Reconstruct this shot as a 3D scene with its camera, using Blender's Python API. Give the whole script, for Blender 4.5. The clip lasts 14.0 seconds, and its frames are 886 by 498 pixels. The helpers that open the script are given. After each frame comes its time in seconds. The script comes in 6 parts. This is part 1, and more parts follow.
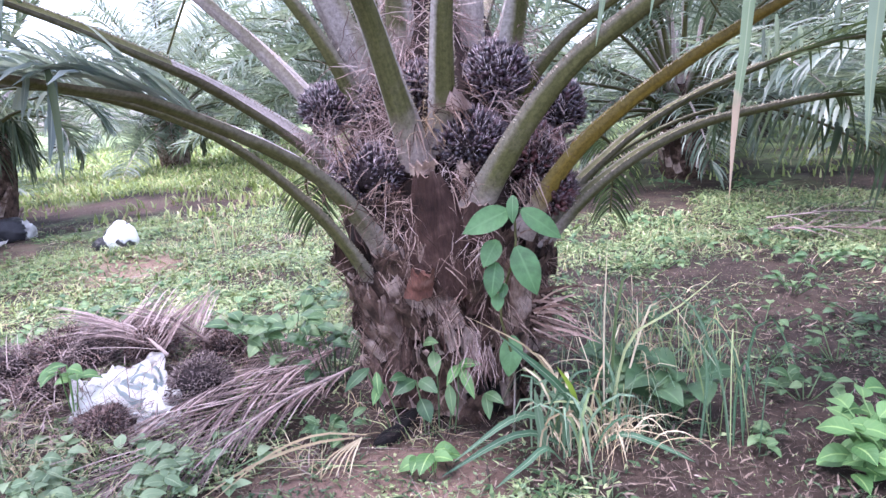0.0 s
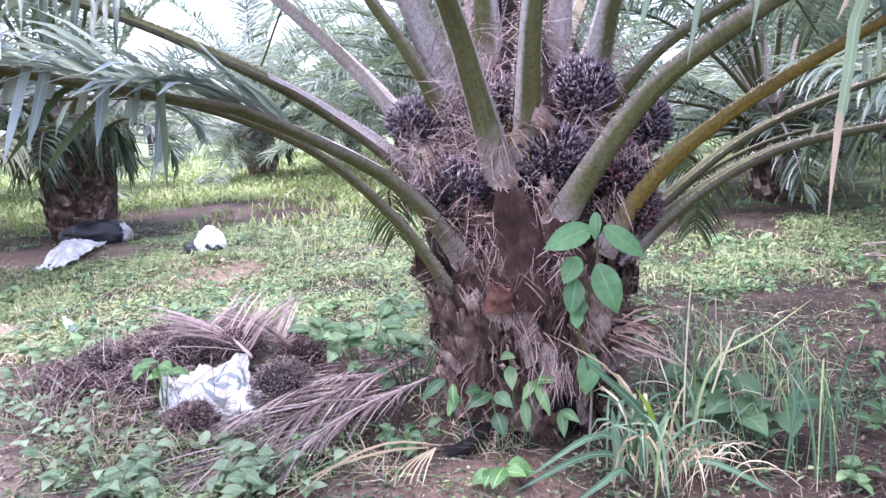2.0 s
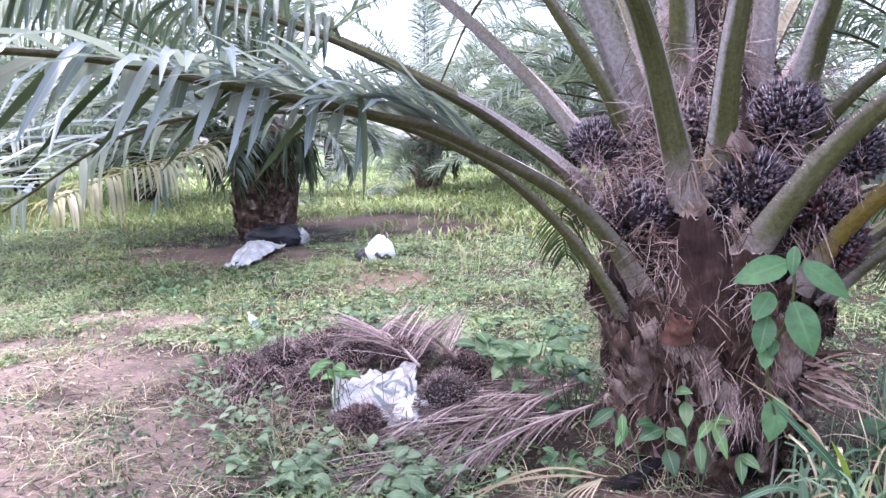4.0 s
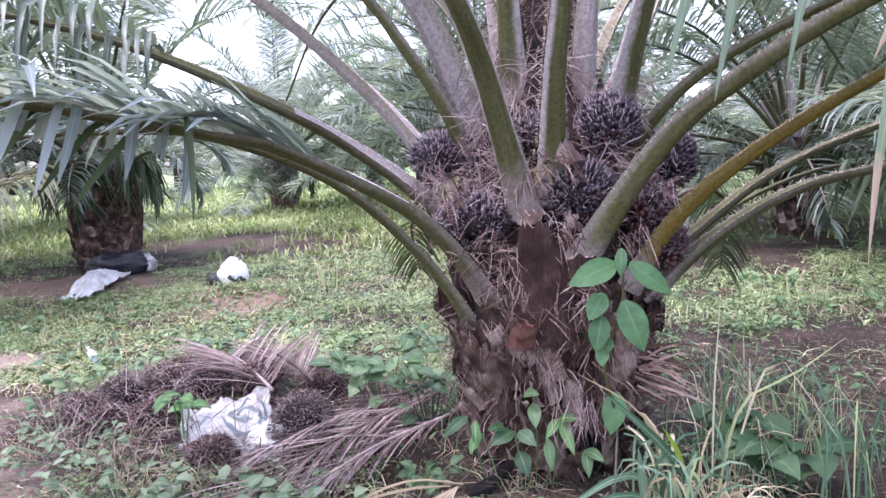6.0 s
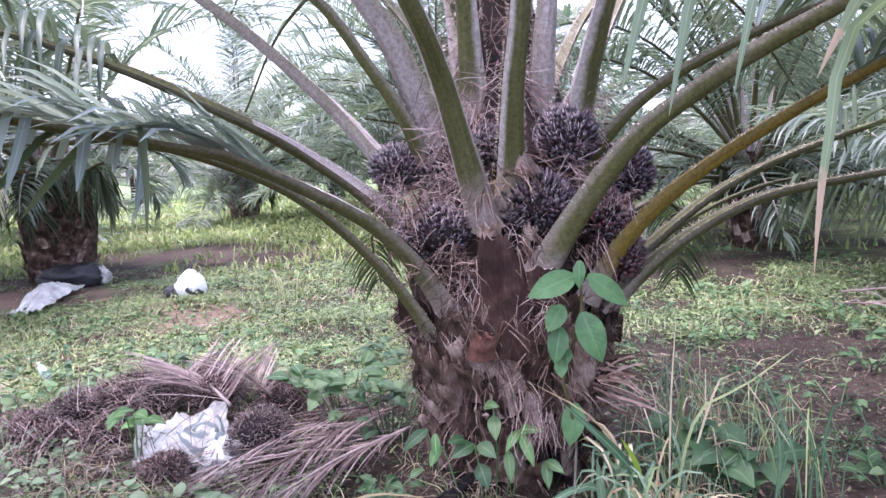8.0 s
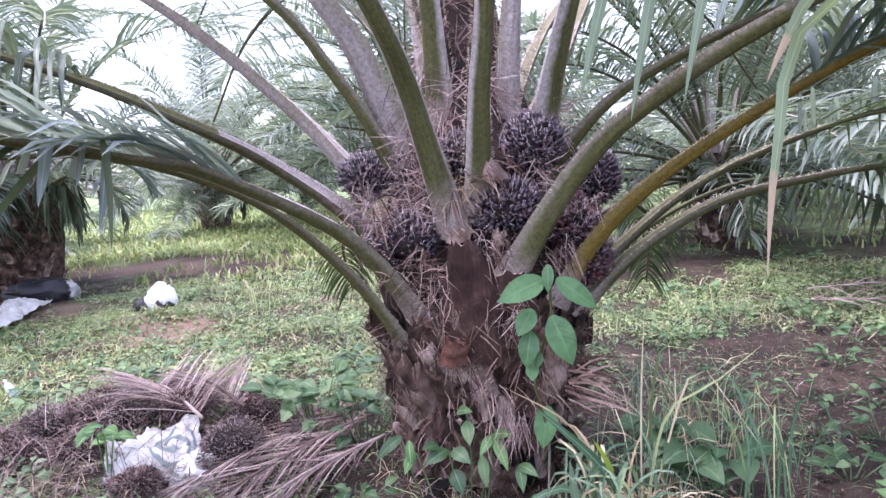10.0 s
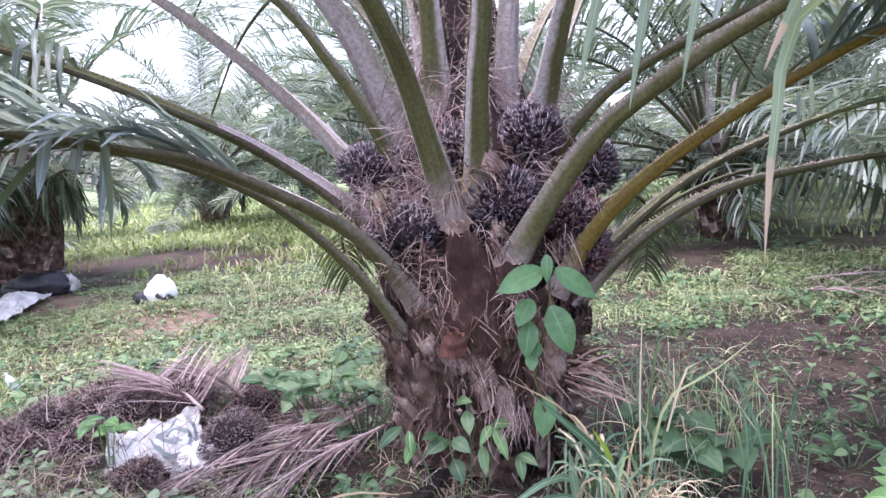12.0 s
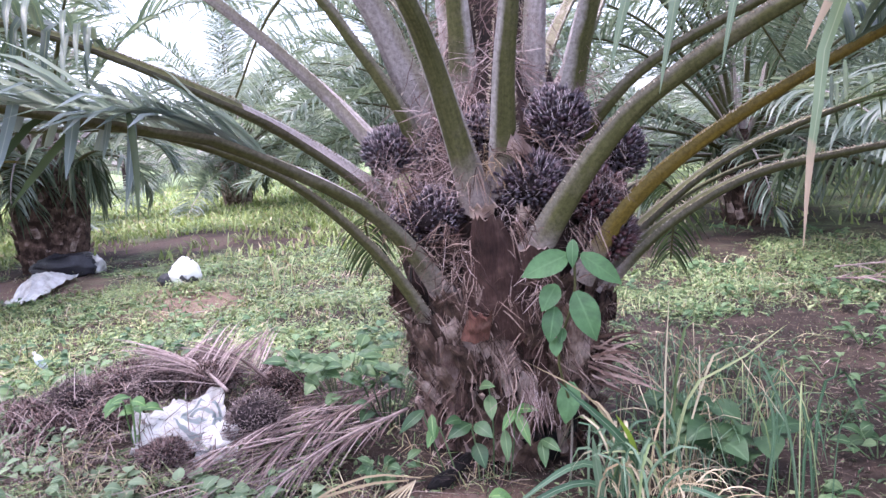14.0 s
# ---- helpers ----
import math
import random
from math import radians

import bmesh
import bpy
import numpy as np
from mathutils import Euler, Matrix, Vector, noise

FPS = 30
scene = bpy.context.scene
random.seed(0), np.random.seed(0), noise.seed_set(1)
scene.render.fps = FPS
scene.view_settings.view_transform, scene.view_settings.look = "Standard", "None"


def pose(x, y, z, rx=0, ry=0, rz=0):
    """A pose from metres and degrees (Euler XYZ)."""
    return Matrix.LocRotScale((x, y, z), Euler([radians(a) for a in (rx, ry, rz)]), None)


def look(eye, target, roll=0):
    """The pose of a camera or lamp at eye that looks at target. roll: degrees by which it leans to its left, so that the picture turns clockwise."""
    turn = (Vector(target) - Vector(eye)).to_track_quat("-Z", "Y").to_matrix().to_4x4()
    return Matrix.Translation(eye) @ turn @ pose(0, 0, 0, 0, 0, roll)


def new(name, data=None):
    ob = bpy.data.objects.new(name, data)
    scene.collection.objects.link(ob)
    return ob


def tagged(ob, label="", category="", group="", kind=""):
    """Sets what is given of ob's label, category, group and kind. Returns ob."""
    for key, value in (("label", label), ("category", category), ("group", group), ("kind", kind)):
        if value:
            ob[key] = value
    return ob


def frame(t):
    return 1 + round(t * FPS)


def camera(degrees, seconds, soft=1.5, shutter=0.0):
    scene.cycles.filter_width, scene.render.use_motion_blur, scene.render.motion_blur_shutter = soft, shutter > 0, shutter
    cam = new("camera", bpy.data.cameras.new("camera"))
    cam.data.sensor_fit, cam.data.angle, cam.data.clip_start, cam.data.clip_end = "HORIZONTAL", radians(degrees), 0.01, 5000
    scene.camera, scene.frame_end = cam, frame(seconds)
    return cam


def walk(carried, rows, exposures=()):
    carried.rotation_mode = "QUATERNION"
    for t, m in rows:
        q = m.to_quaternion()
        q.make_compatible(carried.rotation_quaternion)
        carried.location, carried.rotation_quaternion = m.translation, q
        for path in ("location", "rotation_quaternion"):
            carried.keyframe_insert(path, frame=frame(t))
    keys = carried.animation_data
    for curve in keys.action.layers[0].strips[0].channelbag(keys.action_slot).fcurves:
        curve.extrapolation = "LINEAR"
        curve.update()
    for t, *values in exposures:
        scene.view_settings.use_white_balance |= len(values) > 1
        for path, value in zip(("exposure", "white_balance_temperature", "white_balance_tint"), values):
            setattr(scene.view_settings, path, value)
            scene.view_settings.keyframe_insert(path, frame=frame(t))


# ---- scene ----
cam = camera(61.2, 14.0, soft=1.5)
PATH = [
    (0, (0.031, -0.188, 1.49), (-0.004, 1.774, 1.107), -3.9),
    (0.5, (0.037, -0.191, 1.493), (0.011, 1.774, 1.12), -4.0),
    (1, (0.041, -0.199, 1.492), (0.017, 1.77, 1.138), -3.9),
    (1.5, (0.037, -0.208, 1.499), (-0.006, 1.76, 1.143), -4.2),
    (2, (0.011, -0.213, 1.492), (-0.223, 1.745, 1.158), -2.9),
    (2.5, (-0.053, -0.229, 1.492), (-0.582, 1.68, 1.212), -0.5),
    (2.7, (-0.078, -0.218, 1.495), (-0.69, 1.666, 1.218), -0.2),
    (4.8, (-0.069, -0.22, 1.503), (-0.705, 1.656, 1.23), -1.3),
    (5, (-0.049, -0.221, 1.496), (-0.623, 1.678, 1.241), -1.8),
    (5.5, (-0.022, -0.222, 1.503), (-0.405, 1.725, 1.254), -2.3),
    (6, (-0.003, -0.197, 1.502), (-0.289, 1.767, 1.255), -2.7),
    (6.5, (-0.003, -0.205, 1.502), (-0.285, 1.762, 1.275), -2.3),
    (7, (-0.004, -0.204, 1.503), (-0.228, 1.771, 1.282), -1.8),
    (7.5, (0.002, -0.198, 1.503), (-0.201, 1.78, 1.28), -2.1),
    (8, (0.007, -0.194, 1.503), (-0.178, 1.785, 1.283), -2.4),
    (8.2, (0.005, -0.197, 1.501), (-0.172, 1.784, 1.284), -2.4),
    (10.5, (0.033, -0.205, 1.507), (-0.059, 1.782, 1.299), -3.7),
    (11, (0.035, -0.207, 1.503), (-0.038, 1.779, 1.28), -3.8),
    (11.5, (0.029, -0.209, 1.504), (-0.07, 1.775, 1.278), -3.8),
    (12, (0.028, -0.21, 1.502), (-0.087, 1.774, 1.273), -3.7),
    (12.5, (0.018, -0.207, 1.502), (-0.141, 1.772, 1.26), -3.6),
    (13, (0.013, -0.204, 1.5), (-0.18, 1.771, 1.25), -3.4),
    (13.5, (0.017, -0.2, 1.5), (-0.152, 1.777, 1.251), -3.6),
    (14, (0.013, -0.195, 1.496), (-0.16, 1.78, 1.231), -3.4),
]
walk(cam, [(t, look(eye, target, roll)) for t, eye, target, roll in PATH],
     exposures=[(0, 2.55, 5750, 30), (2.0, 2.62, 5750, 30), (2.5, 2.55, 5750, 30), (5.5, 2.28, 5900, 31), (14, 2.31, 5950, 31)])

# ---- world and light ----
world = bpy.data.worlds.new("overcast_sky")
scene.world = world
world.use_nodes = True
wn = world.node_tree
sky = wn.nodes.new("ShaderNodeTexSky")
sky.sky_type, sky.sun_disc = "NISHITA", False
sky.sun_elevation, sky.sun_rotation = radians(72), radians(-117)
sky.air_density, sky.dust_density, sky.ozone_density = 1.0, 2.5, 1.5
pale = wn.nodes.new("ShaderNodeHueSaturation")
pale.inputs["Saturation"].default_value = 0.6
wn.links.new(sky.outputs[0], pale.inputs["Color"])
wn.links.new(pale.outputs[0], wn.nodes["Background"].inputs[0])
wn.nodes["Background"].inputs[1].default_value = 0.15
sun = new("sun", bpy.data.lights.new("sun", "SUN"))
sun.data.energy, sun.data.angle, sun.data.color = 1.3, radians(40), (1.0, 0.97, 0.94)
sun.matrix_world = look((-4, 1, 14), (0, 3, 0))

# ---- geometry helpers ----
UP = Vector((0, 0, 1))


def V(*p):
    return Vector(p)


def rnd(a, b):
    return random.uniform(a, b)


class Geo:
    """Gathers vertices, faces, material slots and texture coordinates of one mesh."""

    def __init__(self):
        self.v, self.f, self.m, self.uv = [], [], [], []

    def add(self, verts, faces, mat=0, uvs=None):
        o = len(self.v)
        self.v.extend(verts)
        self.uv.extend(uvs or [(0.5, 0.5)] * len(verts))
        self.f.extend([tuple(i + o for i in f) for f in faces])
        self.m.extend([mat] * len(faces))

    def ribbon(self, pts, sides, widths, fold=0.0, mat=0):
        """A strip along pts, widths[i] wide along sides[i], folded along its middle."""
        n, verts, uvs, faces = len(pts), [], [], []
        for i, p in enumerate(pts):
            t = (pts[min(i + 1, n - 1)] - pts[max(i - 1, 0)])
            s = sides[i] if isinstance(sides, list) else sides
            nrm = s.cross(t)
            nrm = nrm.normalized() if nrm.length > 1e-9 else UP
            h = s * (widths[i] / 2)
            up = nrm * (fold * widths[i])
            if fold:
                verts += [p - h + up, p, p + h + up]
                uvs += [(0, i / (n - 1)), (0.5, i / (n - 1)), (1, i / (n - 1))]
            else:
                verts += [p - h, p + h]
                uvs += [(0, i / (n - 1)), (1, i / (n - 1))]
        k = 3 if fold else 2
        for i in range(n - 1):
            for j in range(k - 1):
                a = i * k + j
                faces.append((a, a + 1, a + k + 1, a + k))
        self.add(verts, faces, mat, uvs)

    def tube(self, pts, radii, n=6, mat=0, caps=True):
        verts, faces, uvs = [], [], []
        last = None
        for i, p in enumerate(pts):
            t = (pts[min(i + 1, len(pts) - 1)] - pts[max(i - 1, 0)]).normalized()
            a = t.cross(last if last else (V(1, 0, 0) if abs(t.x) < 0.8 else V(0, 1, 0))).normalized()
            b = a.cross(t)
            last = b
            for k in range(n):
                w = 2 * math.pi * k / n
                verts.append(p + radii[i] * (math.cos(w) * a + math.sin(w) * b))
                uvs.append((k / n, i / max(1, len(pts) - 1)))
        for i in range(len(pts) - 1):
            for k in range(n):
                a, b = i * n + k, i * n + (k + 1) % n
                faces.append((a, b, b + n, a + n))
        if caps:
            faces += [tuple(reversed(range(n))), tuple(range((len(pts) - 1) * n, len(pts) * n))]
        self.add(verts, faces, mat, uvs)

    def spike(self, p, d, length, r, mat=0):
        a = d.orthogonal().normalized()
        b = d.cross(a)
        q = [p + r * (math.cos(w) * a + math.sin(w) * b) for w in (0, 2.09, 4.19)]
        self.add(q + [p + d * length], [(0, 1, 3), (1, 2, 3), (2, 0, 3)], mat, [(0, 0)] * 3 + [(0.5, 1)])

    def drop(self, p, d, length, r, mat=0):
        """A small drop-shaped fruit."""
        a = d.orthogonal().normalized()
        b = d.cross(a)
        ring = [p + d * (length * 0.5) + r * (math.cos(w) * a + math.sin(w) * b) for w in (0, 1.257, 2.513, 3.77, 5.03)]
        faces = [(i, (i + 1) % 5, 6) for i in range(5)] + [((i + 1) % 5, i, 5) for i in range(5)]
        self.add(ring + [p, p + d * length], faces, mat, [(0.5, 0.5)] * 5 + [(0.5, 0), (0.5, 1)])

    def mesh(self, name, mats, off=None, smooth=True):
        me = bpy.data.meshes.new(name)
        vs = self.v if not off or off.length == 0 else [v - off for v in self.v]
        me.from_pydata([tuple(v) for v in vs], [], self.f)
        for m in mats:
            me.materials.append(m)
        me.polygons.foreach_set("material_index", self.m)
        me.polygons.foreach_set("use_smooth", [smooth] * len(self.f))
        layer = me.uv_layers.new(name="UVMap")
        idx = np.zeros(len(me.loops), dtype=np.int32)
        me.loops.foreach_get("vertex_index", idx)
        layer.data.foreach_set("uv", np.array(self.uv, dtype=np.float32)[idx].ravel())
        me.update()
        return me


def thing(name, loc, label, category, group="", kind=""):
    """An Empty at the thing's base, which parents its parts."""
    e = new(name)
    e.location = loc
    return tagged(e, label, category, group, kind)


def origin_of(ob):
    p = Vector(ob.location)
    while ob.parent:
        ob = ob.parent
        p = p + Vector(ob.location)
    return p


def part(name, geo, mats, parent, label="", smooth=True, kind=""):
    """Links geo, given in world places, as one mesh under a thing or a part."""
    ob = new(name, geo.mesh(name, mats, origin_of(parent), smooth))
    ob.parent = parent
    return tagged(ob, label, kind=kind)


def whole(name, geo, mats, loc, label, category, group="", kind="", smooth=True):
    """A thing that is one mesh."""
    ob = new(name, geo.mesh(name, mats, Vector(loc), smooth))
    ob.location = loc
    return tagged(ob, label, category, group, kind)


def curve(ctrl, n):
    """n points of a smooth line through the control points."""
    c = [Vector(p) for p in ctrl]
    c = [2 * c[0] - c[1]] + c + [2 * c[-1] - c[-2]]
    d = [0]
    for a, b in zip(c[1:-1], c[2:-1]):
        d.append(d[-1] + (b - a).length)
    out = []
    for i in range(n):
        x = d[-1] * i / (n - 1)
        k = max(j for j in range(len(d) - 1) if d[j] <= x + 1e-9)
        u = (x - d[k]) / (d[k + 1] - d[k])
        p0, p1, p2, p3 = c[k:k + 4]
        out.append(0.5 * (2 * p1 + (p2 - p0) * u + (2 * p0 - 5 * p1 + 4 * p2 - p3) * u ** 2 + (3 * p1 - p0 - 3 * p2 + p3) * u ** 3))
    return out


def fbm(x, y, z, scale, octaves=3):
    return noise.fractal((x * scale, y * scale, z * scale), 0.6, 2.0, octaves)


# ---- materials ----
def nodes_of(name):
    m = bpy.data.materials.new(name)
    m.use_nodes = True
    t = m.node_tree
    return m, t, t.nodes["Principled BSDF"]


def ramp(t, stops):
    r = t.nodes.new("ShaderNodeValToRGB")
    e = r.color_ramp.elements
    while len(e) < len(stops):
        e.new(0.5)
    for el, (pos, col) in zip(e, stops):
        el.position, el.color = pos, (*col, 1)
    return r


def noise_node(t, scale, detail=4, rough=0.6, stretch=None, coord="Object"):
    c = t.nodes.new("ShaderNodeTexCoord")
    n = t.nodes.new("ShaderNodeTexNoise")
    n.inputs["Scale"].default_value, n.inputs["Detail"].default_value, n.inputs["Roughness"].default_value = scale, detail, rough
    if stretch:
        m = t.nodes.new("ShaderNodeMapping")
        m.inputs["Scale"].default_value = stretch
        t.links.new(c.outputs[coord], m.inputs[0])
        t.links.new(m.outputs[0], n.inputs["Vector"])
    else:
        t.links.new(c.outputs[coord], n.inputs["Vector"])
    return n


def mixed(t, a, b, fac, mode="MIX"):
    """A colour mix of two sockets or colours."""
    x = t.nodes.new("ShaderNodeMix")
    x.data_type, x.blend_type = "RGBA", mode
    for sock, val in ((x.inputs[6], a), (x.inputs[7], b)):
        if isinstance(val, tuple):
            sock.default_value = (*val, 1)
        else:
            t.links.new(val, sock)
    if isinstance(fac, (int, float)):
        x.inputs[0].default_value = fac
    else:
        t.links.new(fac, x.inputs[0])
    return x.outputs[2]


def bumped(t, bsdf, height, strength, distance=0.01):
    b = t.nodes.new("ShaderNodeBump")
    b.inputs["Strength"].default_value, b.inputs["Distance"].default_value = strength, distance
    t.links.new(height, b.inputs["Height"])
    t.links.new(b.outputs[0], bsdf.inputs["Normal"])


def rough_stuff(name, dark, mid, light, rough=0.85, coarse=4, fine=40, bump=0.6, stretch=None, spec=0.25, islands=False, mottled=False):
    """A dull natural surface: patches at a coarse scale, grain at a fine one."""
    m, t, p = nodes_of(name)
    a, b = noise_node(t, coarse, 3), noise_node(t, fine, 5, 0.7, stretch)
    r1 = ramp(t, [(0.3, dark), (0.52, mid), (0.75, light)])
    r2 = ramp(t, [(0.3, (0.45, 0.45, 0.45)), (0.7, (1.25, 1.25, 1.25))])
    t.links.new(b.outputs[0], r2.inputs[0])
    src = a.outputs[0]
    if mottled:
        oi = t.nodes.new("ShaderNodeObjectInfo")
        sh = t.nodes.new("ShaderNodeMath")
        sh.operation = "MULTIPLY_ADD"
        sh.inputs[1].default_value = 0.5
        t.links.new(oi.outputs["Random"], sh.inputs[0])
        dn = t.nodes.new("ShaderNodeMath")
        dn.operation = "SUBTRACT"
        dn.inputs[1].default_value = 0.25
        t.links.new(src, sh.inputs[2])
        t.links.new(sh.outputs[0], dn.inputs[0])
        src = dn.outputs[0]
    if islands:
        g = t.nodes.new("ShaderNodeNewGeometry")
        r1.color_ramp.elements[0].position, r1.color_ramp.elements[2].position = 0.05, 0.95
        oi = t.nodes.new("ShaderNodeObjectInfo")
        sm = t.nodes.new("ShaderNodeMath")
        sm.operation = "ADD"
        t.links.new(g.outputs["Random Per Island"], sm.inputs[0])
        t.links.new(oi.outputs["Random"], sm.inputs[1])
        fm = t.nodes.new("ShaderNodeMath")
        fm.operation = "FRACT"
        t.links.new(sm.outputs[0], fm.inputs[0])
        src = fm.outputs[0]
    t.links.new(src, r1.inputs[0])
    t.links.new(mixed(t, r1.outputs[0], r2.outputs[0], 0.85, "MULTIPLY"), p.inputs["Base Color"])
    p.inputs["Roughness"].default_value, p.inputs["Specular IOR Level"].default_value = rough, spec
    bumped(t, p, b.outputs[0], bump)
    return m


def leaf_stuff(name, dark, mid, light, rough=0.4, glow=0.25, vein=None, spec=0.4, dry=None, veins=0, coarse=3, low=0.7):
    """A thin leaf: colour by piece, midrib, side veins, light that passes through."""
    m, t, p = nodes_of(name)
    g = t.nodes.new("ShaderNodeNewGeometry")
    r1 = ramp(t, [(0.05, dark), (0.5, mid), (0.95, light)])
    oi = t.nodes.new("ShaderNodeObjectInfo")
    sm = t.nodes.new("ShaderNodeMath")
    sm.operation = "ADD"
    t.links.new(g.outputs["Random Per Island"], sm.inputs[0])
    t.links.new(oi.outputs["Random"], sm.inputs[1])
    fm = t.nodes.new("ShaderNodeMath")
    fm.operation = "FRACT"
    t.links.new(sm.outputs[0], fm.inputs[0])
    t.links.new(fm.outputs[0], r1.inputs[0])
    n = noise_node(t, coarse, 4)
    r2 = ramp(t, [(0.3, (low, low, low)), (0.7, (1.2, 1.2, 1.2))])
    t.links.new(n.outputs[0], r2.inputs[0])
    col = mixed(t, r1.outputs[0], r2.outputs[0], 0.8, "MULTIPLY")
    uvn = t.nodes.new("ShaderNodeUVMap")
    sep = t.nodes.new("ShaderNodeSeparateXYZ")
    t.links.new(uvn.outputs[0], sep.inputs[0])
    d = t.nodes.new("ShaderNodeMath")
    d.operation = "SUBTRACT"
    d.inputs[1].default_value = 0.5
    t.links.new(sep.outputs[0], d.inputs[0])
    ab = t.nodes.new("ShaderNodeMath")
    ab.operation = "ABSOLUTE"
    t.links.new(d.outputs[0], ab.inputs[0])
    if vein:
        rv = ramp(t, [(0.0, (1, 1, 1)), (0.07, (0, 0, 0))])
        t.links.new(ab.outputs[0], rv.inputs[0])
        col = mixed(t, col, vein, rv.outputs[0])
    if veins:
        k = t.nodes.new("ShaderNodeMath")
        k.operation = "MULTIPLY_ADD"
        k.inputs[1].default_value = -0.45
        t.links.new(ab.outputs[0], k.inputs[0])
        t.links.new(sep.outputs[1], k.inputs[2])
        w = t.nodes.new("ShaderNodeMath")
        w.operation = "MULTIPLY"
        w.inputs[1].default_value = veins * 6.283
        t.links.new(k.outputs[0], w.inputs[0])
        s = t.nodes.new("ShaderNodeMath")
        s.operation = "SINE"
        t.links.new(w.outputs[0], s.inputs[0])
        rs = ramp(t, [(0.8, (0, 0, 0)), (1.0, (0.14, 0.14, 0.14))])
        t.links.new(s.outputs[0], rs.inputs[0])
        col = mixed(t, col, vein or light, rs.outputs[0])
        bumped(t, p, s.outputs[0], 0.1, 0.003)
    if dry:
        n2 = noise_node(t, 6, 3)
        add = t.nodes.new("ShaderNodeMath")
        add.operation = "MULTIPLY_ADD"
        add.inputs[1].default_value = 0.5
        t.links.new(n2.outputs[0], add.inputs[0])
        t.links.new(sep.outputs[1], add.inputs[2])
        rd = ramp(t, [(dry[1], (0, 0, 0)), (dry[1] + 0.12, (1, 1, 1))])
        t.links.new(add.outputs[0], rd.inputs[0])
        col = mixed(t, col, dry[0], rd.outputs[0])
    t.links.new(col, p.inputs["Base Color"])
    p.inputs["Roughness"].default_value, p.inputs["Specular IOR Level"].default_value = rough, spec
    if glow:
        tr = t.nodes.new("ShaderNodeBsdfTranslucent")
        t.links.new(mixed(t, col, (1.0, 1.0, 0.55), 0.6, "MULTIPLY"), tr.inputs[0])
        mx = t.nodes.new("ShaderNodeMixShader")
        mx.inputs[0].default_value = glow
        t.links.new(p.outputs[0], mx.inputs[1])
        t.links.new(tr.outputs[0], mx.inputs[2])
        t.links.new(mx.outputs[0], t.nodes["Material Output"].inputs[0])
    return m


def streaked(name, edge, middle, rim, rough=0.7, spec=0.2, spots=None):
    """A petiole's skin: paler rims, long soft streaks, scurfy patches and specks."""
    m, t, p = nodes_of(name)
    uvn = t.nodes.new("ShaderNodeUVMap")
    mp = t.nodes.new("ShaderNodeMapping")
    mp.inputs["Scale"].default_value = (5, 0.7, 1)
    n = t.nodes.new("ShaderNodeTexNoise")
    n.inputs["Scale"].default_value, n.inputs["Detail"].default_value = 1.6, 4
    t.links.new(uvn.outputs[0], mp.inputs[0])
    t.links.new(mp.outputs[0], n.inputs["Vector"])
    r = ramp(t, [(0.3, edge), (0.7, middle)])
    t.links.new(n.outputs[0], r.inputs[0])
    f = noise_node(t, 60, 5, 0.7)
    r2 = ramp(t, [(0.33, (0.5, 0.49, 0.47)), (0.62, (1.12, 1.12, 1.12))])
    t.links.new(f.outputs[0], r2.inputs[0])
    col = r.outputs[0]
    sep = t.nodes.new("ShaderNodeSeparateXYZ")
    t.links.new(uvn.outputs[0], sep.inputs[0])
    d = t.nodes.new("ShaderNodeMath")
    d.operation = "SUBTRACT"
    d.inputs[1].default_value = 0.5
    t.links.new(sep.outputs[0], d.inputs[0])
    ab = t.nodes.new("ShaderNodeMath")
    ab.operation = "ABSOLUTE"
    t.links.new(d.outputs[0], ab.inputs[0])
    c = noise_node(t, 5, 5, 0.7)
    wob = t.nodes.new("ShaderNodeMath")
    wob.operation = "MULTIPLY_ADD"
    wob.inputs[1].default_value = 0.22
    t.links.new(c.outputs[0], wob.inputs[0])
    t.links.new(ab.outputs[0], wob.inputs[2])
    rr = ramp(t, [(0.43, (0, 0, 0)), (0.53, (0.9, 0.9, 0.9))])
    t.links.new(wob.outputs[0], rr.inputs[0])
    col = mixed(t, col, rim, rr.outputs[0])
    if spots:
        rc = ramp(t, [(0.54, (0, 0, 0)), (0.72, (0.8, 0.8, 0.8))])
        t.links.new(c.outputs[0], rc.inputs[0])
        col = mixed(t, col, spots, rc.outputs[0])
    old = t.nodes.new("ShaderNodeMath")
    old.operation = "MULTIPLY_ADD"
    old.inputs[1].default_value = 0.7
    t.links.new(c.outputs[0], old.inputs[0])
    t.links.new(sep.outputs[1], old.inputs[2])
    ro = ramp(t, [(0.44, (0.88, 0.88, 0.88)), (0.76, (0, 0, 0))])
    t.links.new(old.outputs[0], ro.inputs[0])
    col = mixed(t, col, (0.31, 0.255, 0.24), ro.outputs[0])
    t.links.new(mixed(t, col, r2.outputs[0], 0.8, "MULTIPLY"), p.inputs["Base Color"])
    p.inputs["Roughness"].default_value, p.inputs["Specular IOR Level"].default_value = rough, spec
    bumped(t, p, f.outputs[0], 0.3, 0.005)
    return m


